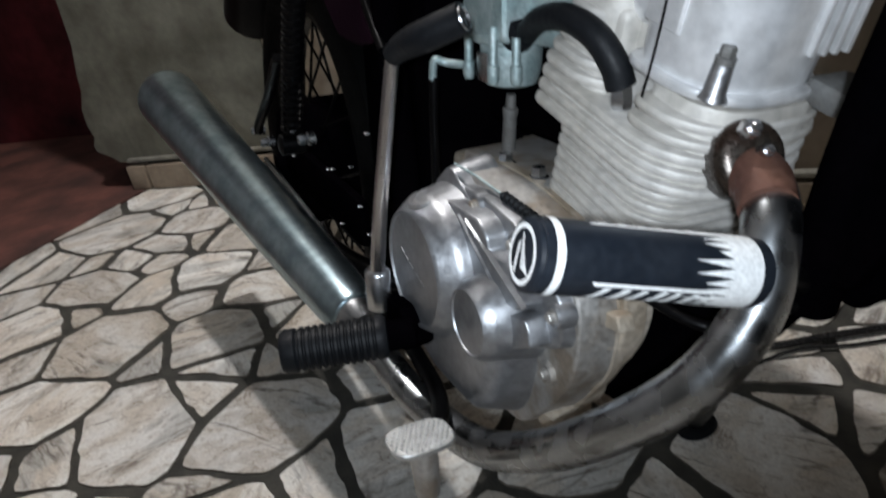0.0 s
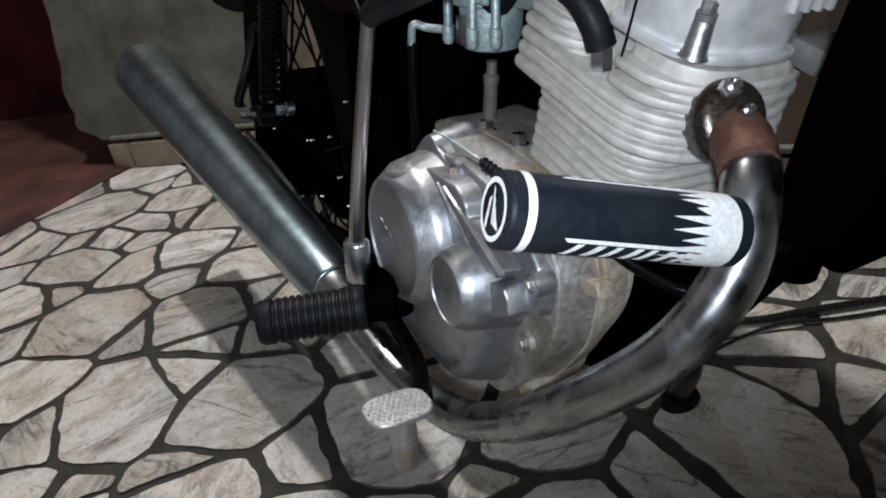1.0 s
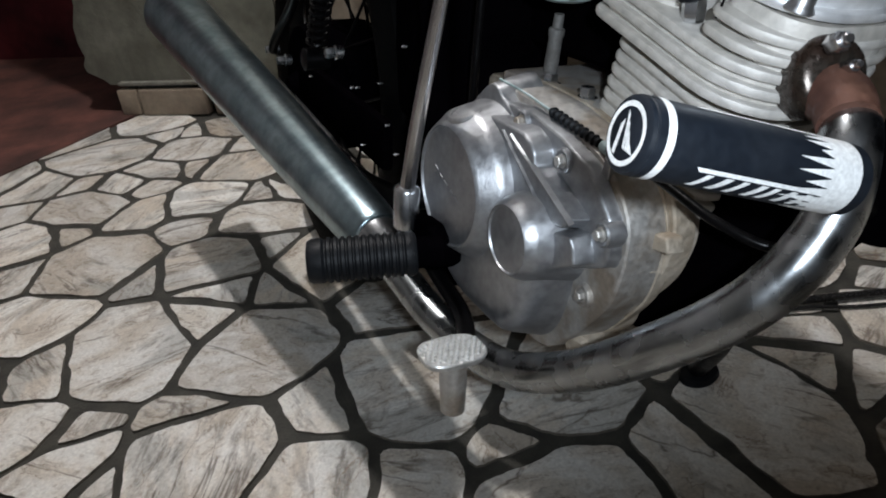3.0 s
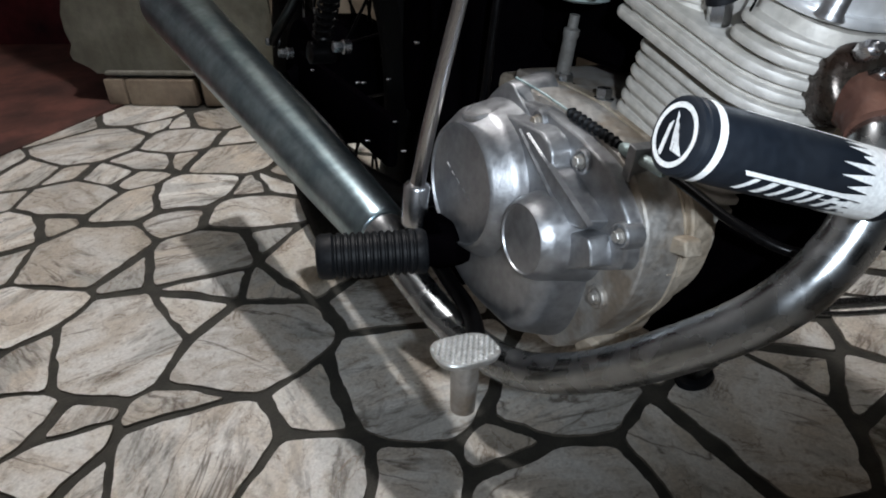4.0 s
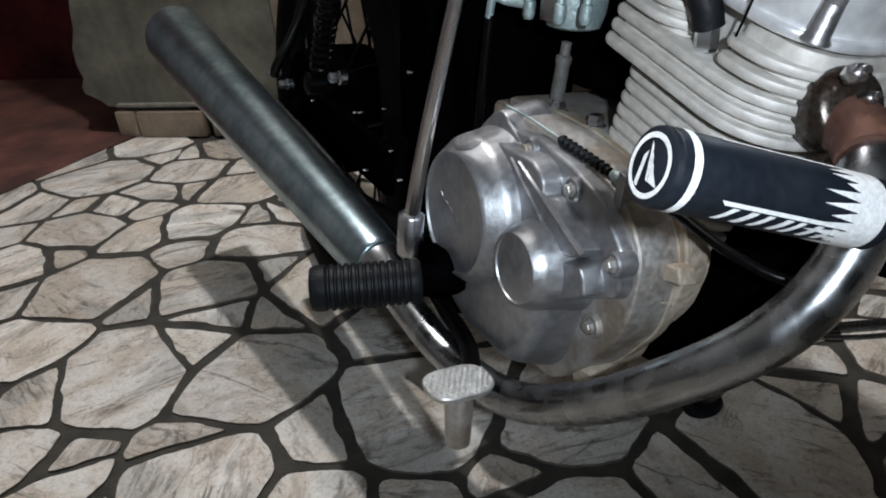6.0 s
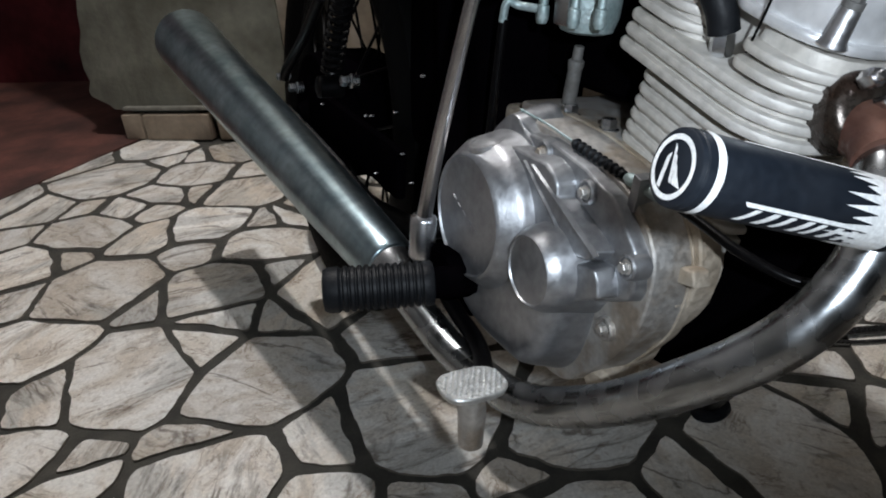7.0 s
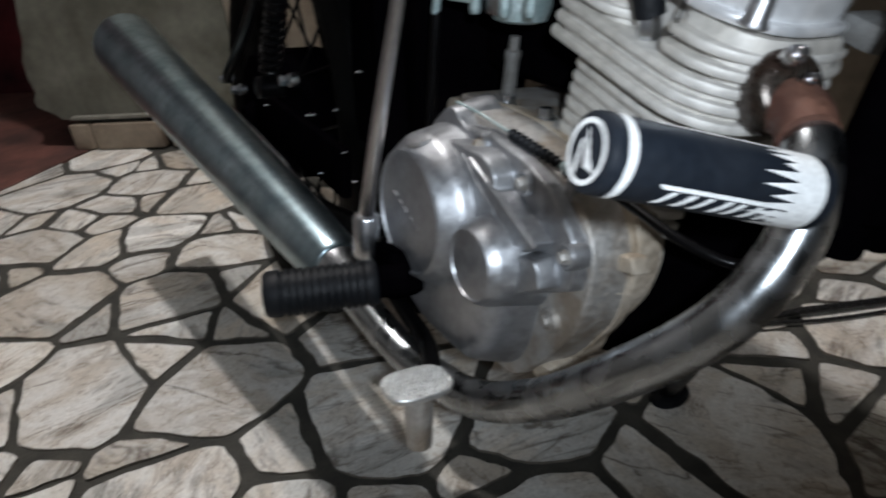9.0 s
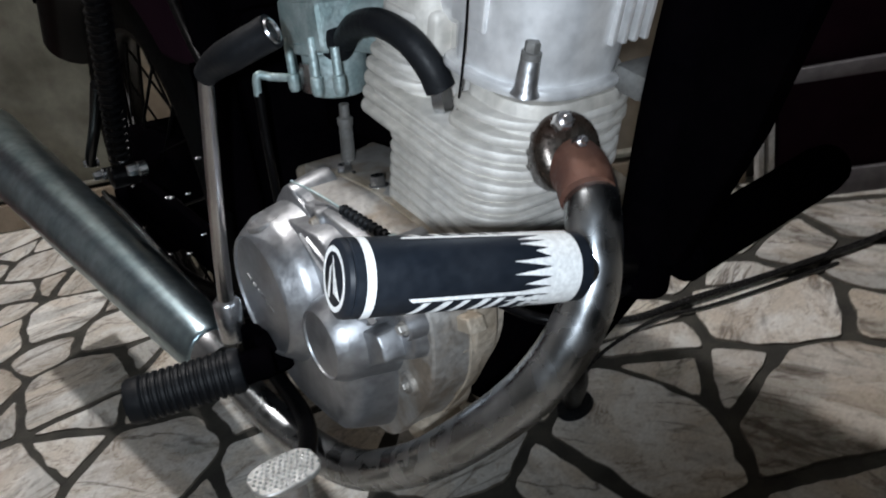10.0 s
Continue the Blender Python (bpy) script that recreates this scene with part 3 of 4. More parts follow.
# unreadable raised marks on the round cover
for dy, dz, w in ((-0.020, 0.008, 0.006), (-0.012, 0.004, 0.005), (-0.004, 0.001, 0.006), (0.006, -0.003, 0.005), (0.014, -0.006, 0.006)):
    part("raised_mark", box((0.0010, w, 0.0020), RC + Vector((0.0452, dy, dz)), 0.0003, Euler((radians(-24), 0, 0)).to_matrix()), CAST, cover)
SHOULDER = [(-0.060, 0.398), (-0.010, 0.3985), (0.016, 0.4005), (0.028, 0.3965), (0.034, 0.3905), (0.0365, 0.3800), (0.050, 0.3745), (0.081, 0.360), (0.074, 0.351), (0.040, 0.345), (-0.02, 0.350)]
part("shoulder", slab(SHOULDER, 0.085, 0.1035, 0.0035, 0.0022), CAST, cover)
for a, c, w in (((0.004, 0.3925), (0.080, 0.3585), 0.0017), ((-0.006, 0.3925), (0.046, 0.3575), 0.0015)):
    d = (Vector(c) - Vector(a)).normalized()
    nrm = Vector((-d.y, d.x)) * w
    ridge = bmesh.new()
    lo = [ridge.verts.new((0.1020, p[0] + s * nrm.x, p[1] + s * nrm.y)) for p, s in ((a, 1), (c, 1), (c, -1), (a, -1))]
    hi = [ridge.verts.new((0.1054, p[0] + s * nrm.x * 0.25, p[1] + s * nrm.y * 0.25)) for p, s in ((a, 1), (c, 1), (c, -1), (a, -1))]
    join(ridge, lo, hi)
    ridge.faces.new(hi)
    ridge.faces.new(lo[::-1])
    part("cover_ridge", bevelled(ridge, 0.0008, 2), CAST, cover)
part("oil_pocket", slab([(0.050, 0.341), (0.062, 0.349), (0.081, 0.3525), (0.0875, 0.344), (0.090, 0.334), (0.060, 0.3165), (0.048, 0.311)], 0.085, 0.1035, 0.003, 0.002), CAST, cover)
LOWER = smooth_outline([(-0.090, 0.300), (-0.086, 0.260), (-0.054, 0.2405), (-0.012, 0.2355), (0.028, 0.2390), (0.050, 0.258), (0.060, 0.285), (0.0635, 0.310), (0.061, 0.334), (0.044, 0.353), (0.012, 0.354), (-0.05, 0.335)], 5)
part("lower_face", slab(LOWER, 0.070, 0.1135, 0.014, 0.012), CAST, cover, "smooth lower face of the cover")
for y, z in ((-0.004, 0.398), (0.047, 0.387), (0.094, 0.357), (0.074, 0.302)):
    back_by = 0.009 if z < 0.31 else 0.0
    part("bolt_boss", lathe((0.060 - back_by, y, z), (1, 0, 0), [(0, 0.0105), (0.027, 0.0092), (0.0315, 0.0082), (0.0325, 0.0072), (0.0322, 0.0060), (0.0308, 0.0056), (0.0308, 0.0)], 24), CAST_STAINED if back_by else CAST, cover)
    hex_bolt("cover_bolt", (0.0908 - back_by, y, z), (1, 0, 0), 0.0036, 0.0052, CAST_STAINED, cover)
part("filler_cap", lathe((0.1065, -0.0455, 0.3775), (0.30, -0.05, 1), [(0, 0.0135), (0.012, 0.0130), (0.0135, 0.0142), (0.0175, 0.0142), (0.0190, 0.0130), (0.0192, 0.0108), (0.0180, 0.0100), (0.0180, 0.0)], 32), CAST_EDGE, cover, "worn round filler cap")
ARM = smooth_outline([(-0.080, 0.386), (-0.070, 0.406), (-0.054, 0.4195), (-0.038, 0.4195), (-0.024, 0.408), (-0.010, 0.396), (-0.02, 0.386)], 5)
part("clutch_arm_housing", slab(ARM, 0.058, 0.0905, 0.008, 0.006), CAST, cover)

# clutch cable: inner wire, ribbed rubber boot, ferrule and black outer
cable = part("clutch_cable", tube([(0.070, 0.103, 0.396), (0.068, 0.120, 0.392), (0.064, 0.150, 0.385), (0.050, 0.178, 0.380), (0.020, 0.190, 0.386), (-0.020, 0.198, 0.41), (-0.035, 0.22, 0.50)], 0.0029, 12), BLACK, bike, "black clutch cable")
part("inner_wire", tube([(0.0895, -0.040, 0.4185), (0.0850, -0.015, 0.4150), (0.081, 0.018, 0.409), (0.078, 0.06, 0.403)], 0.0009, 8), ZINC, cable)
boot_line = Vector((0.077, 0.062, 0.402)) - Vector((0.081, 0.014, 0.4095))
ribs = [(0, 0.002)]
for k in range(9):
    ribs += [(0.0015 + k * 0.0052, 0.0030), (0.0035 + k * 0.0052, 0.0039), (0.005 + k * 0.0052, 0.0027)]
part("ribbed_boot", lathe((0.081, 0.014, 0.4095), boot_line, [*ribs, (0.049, 0.003)], 18), RUBBER, cable, "ribbed black rubber boot")
part("ferrule", lathe((0.0765, 0.064, 0.4015), (-0.12, 1, -0.14), [(0, 0.0026), (0.003, 0.0042), (0.011, 0.0042), (0.012, 0.0055), (0.017, 0.0055), (0.018, 0.0038), (0.034, 0.0036), (0.036, 0.0028)], 16), ZINC, cable, "zinc cable adjuster")
part("cable_bracket", slab([(0.074, 0.385), (0.081, 0.385), (0.083, 0.406), (0.076, 0.408)], 0.060, 0.082, 0.0, 0.001), CAST, crank)

# crash slider: a black sleeve with white print
SL_A = Vector((0.1811, 0.2032, 0.4608))
SL_B = SL_A - Vector((0.957, -0.178, 0.228)).normalized() * 0.105
SL_D = (SL_A - SL_B).normalized()
SL_L = (SL_A - SL_B).length
SL_R = 0.0146
SL_E1 = Vector((0.269, 0.394, 0.566)) - (SL_A + SL_B) / 2
SL_E1 = (SL_E1 - SL_D * SL_E1.dot(SL_D)).normalized()
SL_E2 = SL_D.cross(SL_E1)
slider = part("crash_slider", lathe(SL_B - SL_D * 0.012, SL_D, [(0.0120, 0.0085), (0.0125, SL_R - 0.0016), (0.0140, SL_R), (SL_L + 0.0085, SL_R), (SL_L + 0.009, SL_R - 0.0007), (SL_L + 0.0096, SL_R), (SL_L + 0.0112, SL_R - 0.0004), (SL_L + 0.012, SL_R - 0.0018)], 52), SLEEVE, bike, "black crash slider with white print")


def on_sleeve(s, a, lift=0.00025):
    """A point on the sleeve, s from its cap, a degrees round it."""
    return SL_A - SL_D * s + (SL_E1 * math.cos(radians(a)) + SL_E2 * math.sin(radians(a))) * (SL_R + lift)


def print_patch(corners, steps=6, bm=None):
    """A white print between four (s, a) corners, curved with the sleeve."""
    bm = bm or bmesh.new()
    (s0, a0), (s1, a1), (s2, a2), (s3, a3) = corners
    rows = []
    for i in range(steps + 1):
        u = i / steps
        rows.append((bm.verts.new(on_sleeve(s0 + (s3 - s0) * u, a0 + (a3 - a0) * u)), bm.verts.new(on_sleeve(s1 + (s2 - s1) * u, a1 + (a2 - a1) * u))))
    for p, q in zip(rows, rows[1:]):
        bm.faces.new((p[0], p[1], q[1], q[0]))
    return bm


band = bmesh.new()
for k in range(48):
    print_patch([(0.0066, k * 7.5), (0.0100, k * 7.5), (0.0100, k * 7.5 + 7.5), (0.0066, k * 7.5 + 7.5)], 1, band)
bmesh.ops.remove_doubles(band, verts=band.verts, dist=1e-6)
part("white_band", band, WHITE, slider, "white band by the cap")
flame = bmesh.new()
rng = random.Random(5)
for k in range(24):
    a = k * 15
    print_patch([(0.0825, a), (0.0972, a), (0.0972, a + 15), (0.0825, a + 15)], 2, flame)
    tip = 0.0825 - rng.choice((0.006, 0.012, 0.017, 0.020))
    v = [flame.verts.new(on_sleeve(0.0830, a)), flame.verts.new(on_sleeve(0.0830, a + 14.5)), flame.verts.new(on_sleeve(tip, a + rng.uniform(2, 12)))]
    flame.faces.new(v)
part("flame_print", flame, WHITE, slider, "jagged white flame print")
for a0, way in ((-37, -1), (59, 1)):
    # a model name, drawn as plain slanted bars under a line
    part("print_line", print_patch([(0.0225, a0), (0.083, a0), (0.083, a0 + way * 7), (0.0245, a0 + way * 7)], 2), WHITE, slider)
    for k, (s, w) in enumerate(((0.026, 0.0030), (0.0345, 0.0036), (0.0425, 0.0030), (0.0510, 0.0034), (0.0575, 0.0030), (0.0655, 0.0034), (0.0730, 0.0030), (0.0795, 0.0034))):
        part("print_bar", print_patch([(s + 0.003, a0 + way * 9), (s + 0.003 + w, a0 + way * 9), (s - 0.002 + w, a0 + way * 38), (s - 0.002, a0 + way * 38)], 4), WHITE, slider)


def on_cap(x, y):
    return SL_A + SL_D * 0.0004 + SL_E1 * x + SL_E2 * y


ring_print = bmesh.new()
inner = [ring_print.verts.new(on_cap(0.0098 * math.cos(t), 0.0098 * math.sin(t))) for t in (2 * math.pi * k / 48 for k in range(48))]
outer = [ring_print.verts.new(on_cap(0.0118 * math.cos(t), 0.0118 * math.sin(t))) for t in (2 * math.pi * k / 48 for k in range(48))]
join(ring_print, inner, outer)
part("cap_ring", ring_print, WHITE, slider, "white ring on the cap")
UPV = Vector((0.19, -0.10, 0.98))
UPV = (UPV - SL_D * UPV.dot(SL_D)).normalized()
SIDE = UPV.cross(SL_D)


def cap_poly(name, pts):
    bm = bmesh.new()
    bm.faces.new([bm.verts.new(SL_A + SL_D * 0.0004 + SIDE * x + UPV * y) for x, y in pts])
    part(name, bm, WHITE, slider)


# a plain wing-like mark of strokes
cap_poly("mark_stroke", [(-0.0056, -0.0078), (-0.0034, -0.0084), (-0.0028, 0.0048), (-0.0048, 0.0028)])
for k in range(4):
    x = -0.0024 + 0.0016 * k
    cap_poly("mark_stroke", [(x, 0.0084 - 0.0032 * k), (x + 0.0016, 0.0068 - 0.0030 * k), (x + 0.0042 + 0.0003 * k, -0.0056 - 0.0002 * k), (x + 0.0027 + 0.0002 * k, -0.0052 - 0.0003 * k)])
part("slider_bracket", tube([(0.072, 0.212, 0.426), (0.035, 0.192, 0.412), (0.0, 0.190, 0.40)], 0.0085, 16), BLACK, bike, "black slider mounting bar")

# kick starter
kick = part("kick_lever", tube([(0.1405, -0.083, 0.324), (0.1385, -0.073, 0.375), (0.136, -0.059, 0.430), (0.134, -0.041, 0.490), (0.133, -0.038, 0.502)], lambda s: 0.0060 - 0.0013 * s, 18), LEVER, bike, "worn grey steel kick starter lever")
part("boss", lathe((0.1395, -0.086, 0.291), (0.02, 0.06, 1), [(0, 0.0090), (0.002, 0.0104), (0.034, 0.0104), (0.036, 0.0092), (0.038, 0.0062)], 26), STEEL, kick, "bright steel lever boss")
part("kick_shaft", lathe((0.10, -0.090, 0.312), (1, 0, 0), [(0, 0.009), (0.036, 0.009)], 20), BLACK, kick)
part("foot_rubber", tube([(0.134, -0.037, 0.500), (0.130, -0.025, 0.507), (0.124, 0.0, 0.516), (0.109, 0.018, 0.5255)], lambda s: 0.0074 + 0.0026 * min(1, s * 2.0), 24), RUBBER, kick, "worn black rubber kick pedal")
part("rubber_end", lathe((0.109, 0.018, 0.5255), (-0.62, 0.7, 0.36), [(0, 0.0080), (0.0012, 0.0074), (0.0016, 0.0058), (0.0004, 0.0050), (0.0004, 0.0)], 24), STEEL, kick)

# foot peg: ribbed rubber on a bracket
PEG_A, PEG_B = Vector((0.2265, -0.0605, 0.2885)), Vector((0.149, -0.034, 0.2945))
prof = [(-0.0025, 0.010), (-0.0015, 0.0155), (0.0015, 0.0172), (0.009, 0.0175)]
for k in range(12):
    s = 0.011 + k * 0.0052
    prof += [(s, 0.0158), (s + 0.0009, 0.0158), (s + 0.0022, 0.0174), (s + 0.0044, 0.0174)]
prof += [(0.0755, 0.0172), (0.078, 0.0155), (0.079, 0.011)]
peg = part("foot_peg", lathe(PEG_A, PEG_B - PEG_A, prof, 32, squash=0.96), RUBBER, bike, "ribbed black rubber foot peg")
part("peg_core", lathe(PEG_B - (PEG_A - PEG_B).normalized() * 0.0, PEG_B - PEG_A, [(-0.01, 0.012), (0.016, 0.012), (0.018, 0.0105)], 20), MATT, peg)
part("peg_bracket", slab([(-0.08, 0.262), (-0.050, 0.268), (-0.038, 0.278), (-0.036, 0.300), (-0.048, 0.308), (-0.08, 0.305)], 0.106, 0.137, 0.0, 0.004), MATT, bike, "black foot peg bracket")

# brake pedal: arm, pad with knurled tread, stop post
pedal = part("brake_pedal", tube([(0.166, 0.057, 0.261), (0.146, 0.036, 0.252), (0.124, -0.01, 0.247), (0.118, -0.06, 0.25), (0.118, -0.11, 0.262)], 0.0068, 16), BLACK, bike, "black brake pedal with knurled zinc tread")
PAD = []
for a in range(40):
    t = 2 * math.pi * a / 40
    c, s = math.cos(t), math.sin(t)
    PAD.append((0.1695 + 0.0225 * math.copysign(abs(c) ** 0.62, c), 0.0605 + 0.0160 * math.copysign(abs(s) ** 0.72, s)))
pad = bmesh.new()
rows = [[pad.verts.new((0.1695 + (x - 0.1695) * k, 0.0605 + (y - 0.0605) * k, z)) for x, y in PAD] for z, k in ((0.2670, 0.80), (0.2690, 0.95), (0.2725, 1.0), (0.2735, 0.97))]
for a, b in zip(rows, rows[1:]):
    join(pad, a, b)
pad.faces.new(rows[0][::-1])
pad.faces.new(rows[-1])
pad_ob = part("pad", pad, PEG_TREAD, pedal, "worn zinc pedal pad")
tread = bmesh.new()
for i in range(-6, 7):
    for j in range(-5, 6):
        x, y = 0.0040 * i + 0.0020 * (j % 2), 0.0033 * j
        if (x / 0.0205) ** 2 + (y / 0.0142) ** 4 > 1:
            continue
        c = Vector((0.1695 + x, 0.0605 + y, 0.2732))
        base = [tread.verts.new(c + Vector(d)) for d in ((0.0020, 0, 0), (0, 0.0022, 0), (-0.0020, 0, 0), (0, -0.0022, 0))]
        top = tread.verts.new(c + Vector((0, 0, 0.0020)))
        for k in range(4):
            tread.faces.new((base[k], base[(k + 1) % 4], top))
tagged(part("knurling", tread, PEG_TREAD, pad_ob), kind="stuff")
part("stop_post", lathe((0.163, 0.054, 0.217), (0.05, 0.02, 1), [(0, 0.006), (0.002, 0.0085), (0.03, 0.0095), (0.047, 0.0085)], 22), CAST_STAINED, pedal, "grey stop post under the pad")

# carburettor
carb = part("carburettor", box((0.052, 0.060, 0.034), (0.040, -0.040, 0.520), 0.006, segments=3), ZINC, bike, "grey zinc carburettor")
part("float_bowl", lathe((0.042, -0.040, 0.470), (0, 0, 1), [(0, 0.013), (0.002, 0.0185), (0.012, 0.0215), (0.030, 0.0225), (0.032, 0.027), (0.038, 0.027)], 30), ZINC, carb)
part("bowl_plate", box((0.006, 0.016, 0.020), (0.0655, -0.036, 0.486), 0.0015), STEEL, carb)
part("slide_top", lathe((0.040, -0.040, 0.535), (0, 0, 1), [(0, 0.020), (0.03, 0.020), (0.032, 0.023), (0.044, 0.023), (0.048, 0.018)], 30), ZINC, carb)
part("intake_spigot", lathe((0.030, -0.015, 0.518), (-0.35, 1, -0.1), [(-0.02, 0.019), (0.02, 0.019), (0.022, 0.023), (0.03, 0.023)], 26), ZINC, carb)
for x, y, z0, z1 in ((0.068, -0.062, 0.474, 0.512), (0.070, -0.022, 0.476, 0.514), (0.064, -0.002, 0.478, 0.508), (0.060, -0.076, 0.472, 0.500)):
    part("bowl_screw", lathe((x - 0.003, y, z0), (0, 0, 1), [(0, 0.003), (0.003, 0.0042), (0.012, 0.0042), (0.013, 0.003), (z1 - z0, 0.003)], 14), ZINC, carb)
part("drain_pipe", tube([(0.062, -0.062, 0.483), (0.074, -0.078, 0.484), (0.083, -0.082, 0.486), (0.084, -0.085, 0.472)], 0.0030, 12), ZINC, carb)
part("fuel_hose", tube([(0.083, -0.085, 0.474), (0.083, -0.088, 0.44), (0.078, -0.10, 0.38), (0.07, -0.12, 0.31)], 0.0036, 12), BLACK, bike, "black rubber drain hose")

# frame, and black boxes added to fill the dark behind the engine
part("down_tube", tube([(-0.004, 0.188, 0.385), (-0.004, 0.192, 0.41), (-0.004, 0.208, 0.50), (-0.004, 0.245, 0.64), (-0.004, 0.29, 0.78)], 0.0155, 24), MATT, bike, "black frame down tube")
part("frame_gusset", slab([(0.196, 0.40), (0.214, 0.405), (0.250, 0.478), (0.272, 0.54), (0.32, 0.66), (0.25, 0.66), (0.205, 0.50)], -0.012, 0.004, 0.0, 0.003), MATT, bike, "black frame gusset")
part("engine_mount", slab([(0.055, 0.255), (0.100, 0.262), (0.133, 0.303), (0.160, 0.345), (0.196, 0.40), (0.190, 0.412), (0.150, 0.400), (0.10, 0.385), (0.05, 0.33)], -0.030, 0.022, 0.0, 0.004), MATT, bike, "black front engine mount")
part("battery_box", box((0.115, 0.15, 0.30), (0.012, -0.215, 0.475), 0.015, segments=3), MATT, bike, "black battery box")
part("air_filter_box", box((0.13, 0.17, 0.19), (-0.055, -0.105, 0.515), 0.015, segments=3), MATT, bike, "black air filter box")
part("inner_mudguard", box((0.10, 0.05, 0.34), (0.02, -0.155, 0.36), 0.015), MATT, bike, "black inner mudguard")
part("seat_tube", tube([(0.085, -0.13, 0.25), (0.088, -0.14, 0.36), (0.080, -0.18, 0.50), (0.075, -0.22, 0.66)], 0.013, 18), MATT, bike, "black frame tube")
part("rear_rail", tube([(0.092, -0.165, 0.485), (0.090, -0.205, 0.520), (0.088, -0.260, 0.590), (0.088, -0.3, 0.66)], 0.0045, 14), BLACK, bike, "worn steel edge rail")
SIDE_LINE = smooth_outline([(-0.51, 0.60), (-0.50, 0.515), (-0.44, 0.478), (-0.35, 0.464), (-0.26, 0.468), (-0.20, 0.495), (-0.20, 0.56), (-0.26, 0.68), (-0.48, 0.70)], 5)
part("side_panel", slab(SIDE_LINE, 0.020, 0.072, 0.012, 0.008), MAROON, bike, "dark maroon side panel")
for s, lab in ((1, "black swing arm"), (-1, "black swing arm")):
    part("swing_arm", tube([(0.035 + s * 0.07, -0.14, 0.275), (0.045 + s * 0.082, -0.30, 0.268), (0.045 + s * 0.085, -0.55, 0.284)], 0.014, 18), BLACK, bike, lab)
part("brake_rod", tube([(0.125, -0.13, 0.272), (0.135, -0.30, 0.300), (0.138, -0.50, 0.315)], 0.0032, 10), STEEL, bike, "thin steel brake rod")
# flat sheet added to darken the view through the wheel
part("dark_backing", box((0.012, 0.30, 0.34), (-0.035, -0.345, 0.38), 0.005), MATT, bike, "black backing sheet beside the wheel")
# tiny loose bolts added where the black parts glint
for p in ((0.121, -0.269, 0.359), (0.121, -0.253, 0.363), (0.121, -0.194, 0.381), (0.121, -0.141, 0.423), (0.121, -0.32, 0.283), (0.121, -0.239, 0.31), (0.121, -0.155, 0.328), (0.121, -0.176, 0.348), (0.121, -0.415, 0.337), (0.121, -0.419, 0.285)):
    part("glint_bolt", lathe(p, (1, 0, 0), [(-0.003, 0.0012), (0.0, 0.0014), (0.0012, 0.0011), (0.0015, 0.0005)], 8), LEVER, bike, "small bright bolt")
part("chain_guard", box((0.012, 0.30, 0.05), (0.105, -0.36, 0.315), 0.006), MATT, bike, "black guard over the swing arm")

# rear shock absorber and its lower fixings
SH_A, SH_B = Vector((0.146, -0.302, 0.392)), Vector((0.146, -0.215, 0.56))
shock = part("shock_absorber", lathe(SH_A, SH_B - SH_A, [(0, 0.0050), (0.07, 0.0050), (0.072, 0.0095), (0.2, 0.0095)], 22), BLACK, bike, "black rear shock absorber with coil spring")
turns, coil = 22, []
ax = (SH_B - SH_A).normalized()
cm = basis(ax)
for k in range(turns * 10 + 1):
    a = 2 * math.pi * k / 10
    coil.append(SH_A + ax * (0.004 + 0.185 * k / (turns * 10)) + cm @ Vector((0.0092 * math.cos(a), 0.0092 * math.sin(a), 0)))
part("coil_spring", tube(coil, 0.0021, 8, smooth=False), BLACK, shock)
part("lower_eye", lathe(SH_A - Vector((0.012, 0, 0.010)), (1, 0, 0), [(0, 0.011), (0.024, 0.011), (0.026, 0.007)], 20), BLACK, shock)
stay = part("wheel_stay", tube([(0.140, -0.512, 0.350), (0.141, -0.49, 0.366), (0.140, -0.42, 0.410), (0.138, -0.36, 0.46)], 0.006, 14), BLACK, bike, "black stay with bright bolts")
for p in ((0.136, -0.515, 0.350), (0.140, -0.44, 0.352), (0.140, -0.250, 0.398)):
    hex_bolt("stay_bolt", p, (1, 0, 0), 0.0052, 0.012, STEEL, stay)

# wheels


def spoked_wheel(name, centre, radius, label, steer=0, drum=0.062):
    tyre = part(name, lathe(centre, (1, 0, 0), [(-0.019, radius - 0.072), (-0.029, radius - 0.054), (-0.032, radius - 0.030), (-0.023, radius - 0.008), (-0.009, radius), (0.009, radius),
                (0.023, radius - 0.008), (0.032, radius - 0.030), (0.029, radius - 0.054), (0.019, radius - 0.072)], 80, cap=(False, False)), TYRE, bike, label)
    rim = lathe(centre, (1, 0, 0), [(-0.020, radius - 0.067), (-0.020, radius - 0.076), (-0.008, radius - 0.083), (0.008, radius - 0.083), (0.020, radius - 0.076), (0.020, radius - 0.067)], 72, cap=(False, False))
    part("rim", rim, BLACK, tyre, "black steel rim")
    part("hub", lathe(centre, (1, 0, 0), [(-0.06, 0.02), (-0.055, drum - 0.012), (-0.03, drum), (0.03, drum), (0.055, drum - 0.007), (0.062, 0.022), (0.075, 0.014)], 40), MATT, tyre, "black wheel hub")
    for k in range(36):
        a, side = 2 * math.pi * k / 36, 1 if k % 2 else -1
        b = a + radians(26) * (1 if (k // 2) % 2 else -1)
        p = Vector(centre) + Vector((0.032 * side, 0.058 * math.cos(b), 0.058 * math.sin(b)))
        q = Vector(centre) + Vector((0.004 * side, (radius - 0.081) * math.cos(a), (radius - 0.081) * math.sin(a)))
        part("spoke", tube([p, q], 0.0020, 6, smooth=False), BLACK, tyre)
    tyre.matrix_local = pose(*centre, 0, 0, steer) @ pose(-centre[0], -centre[1], -centre[2])
    return tyre


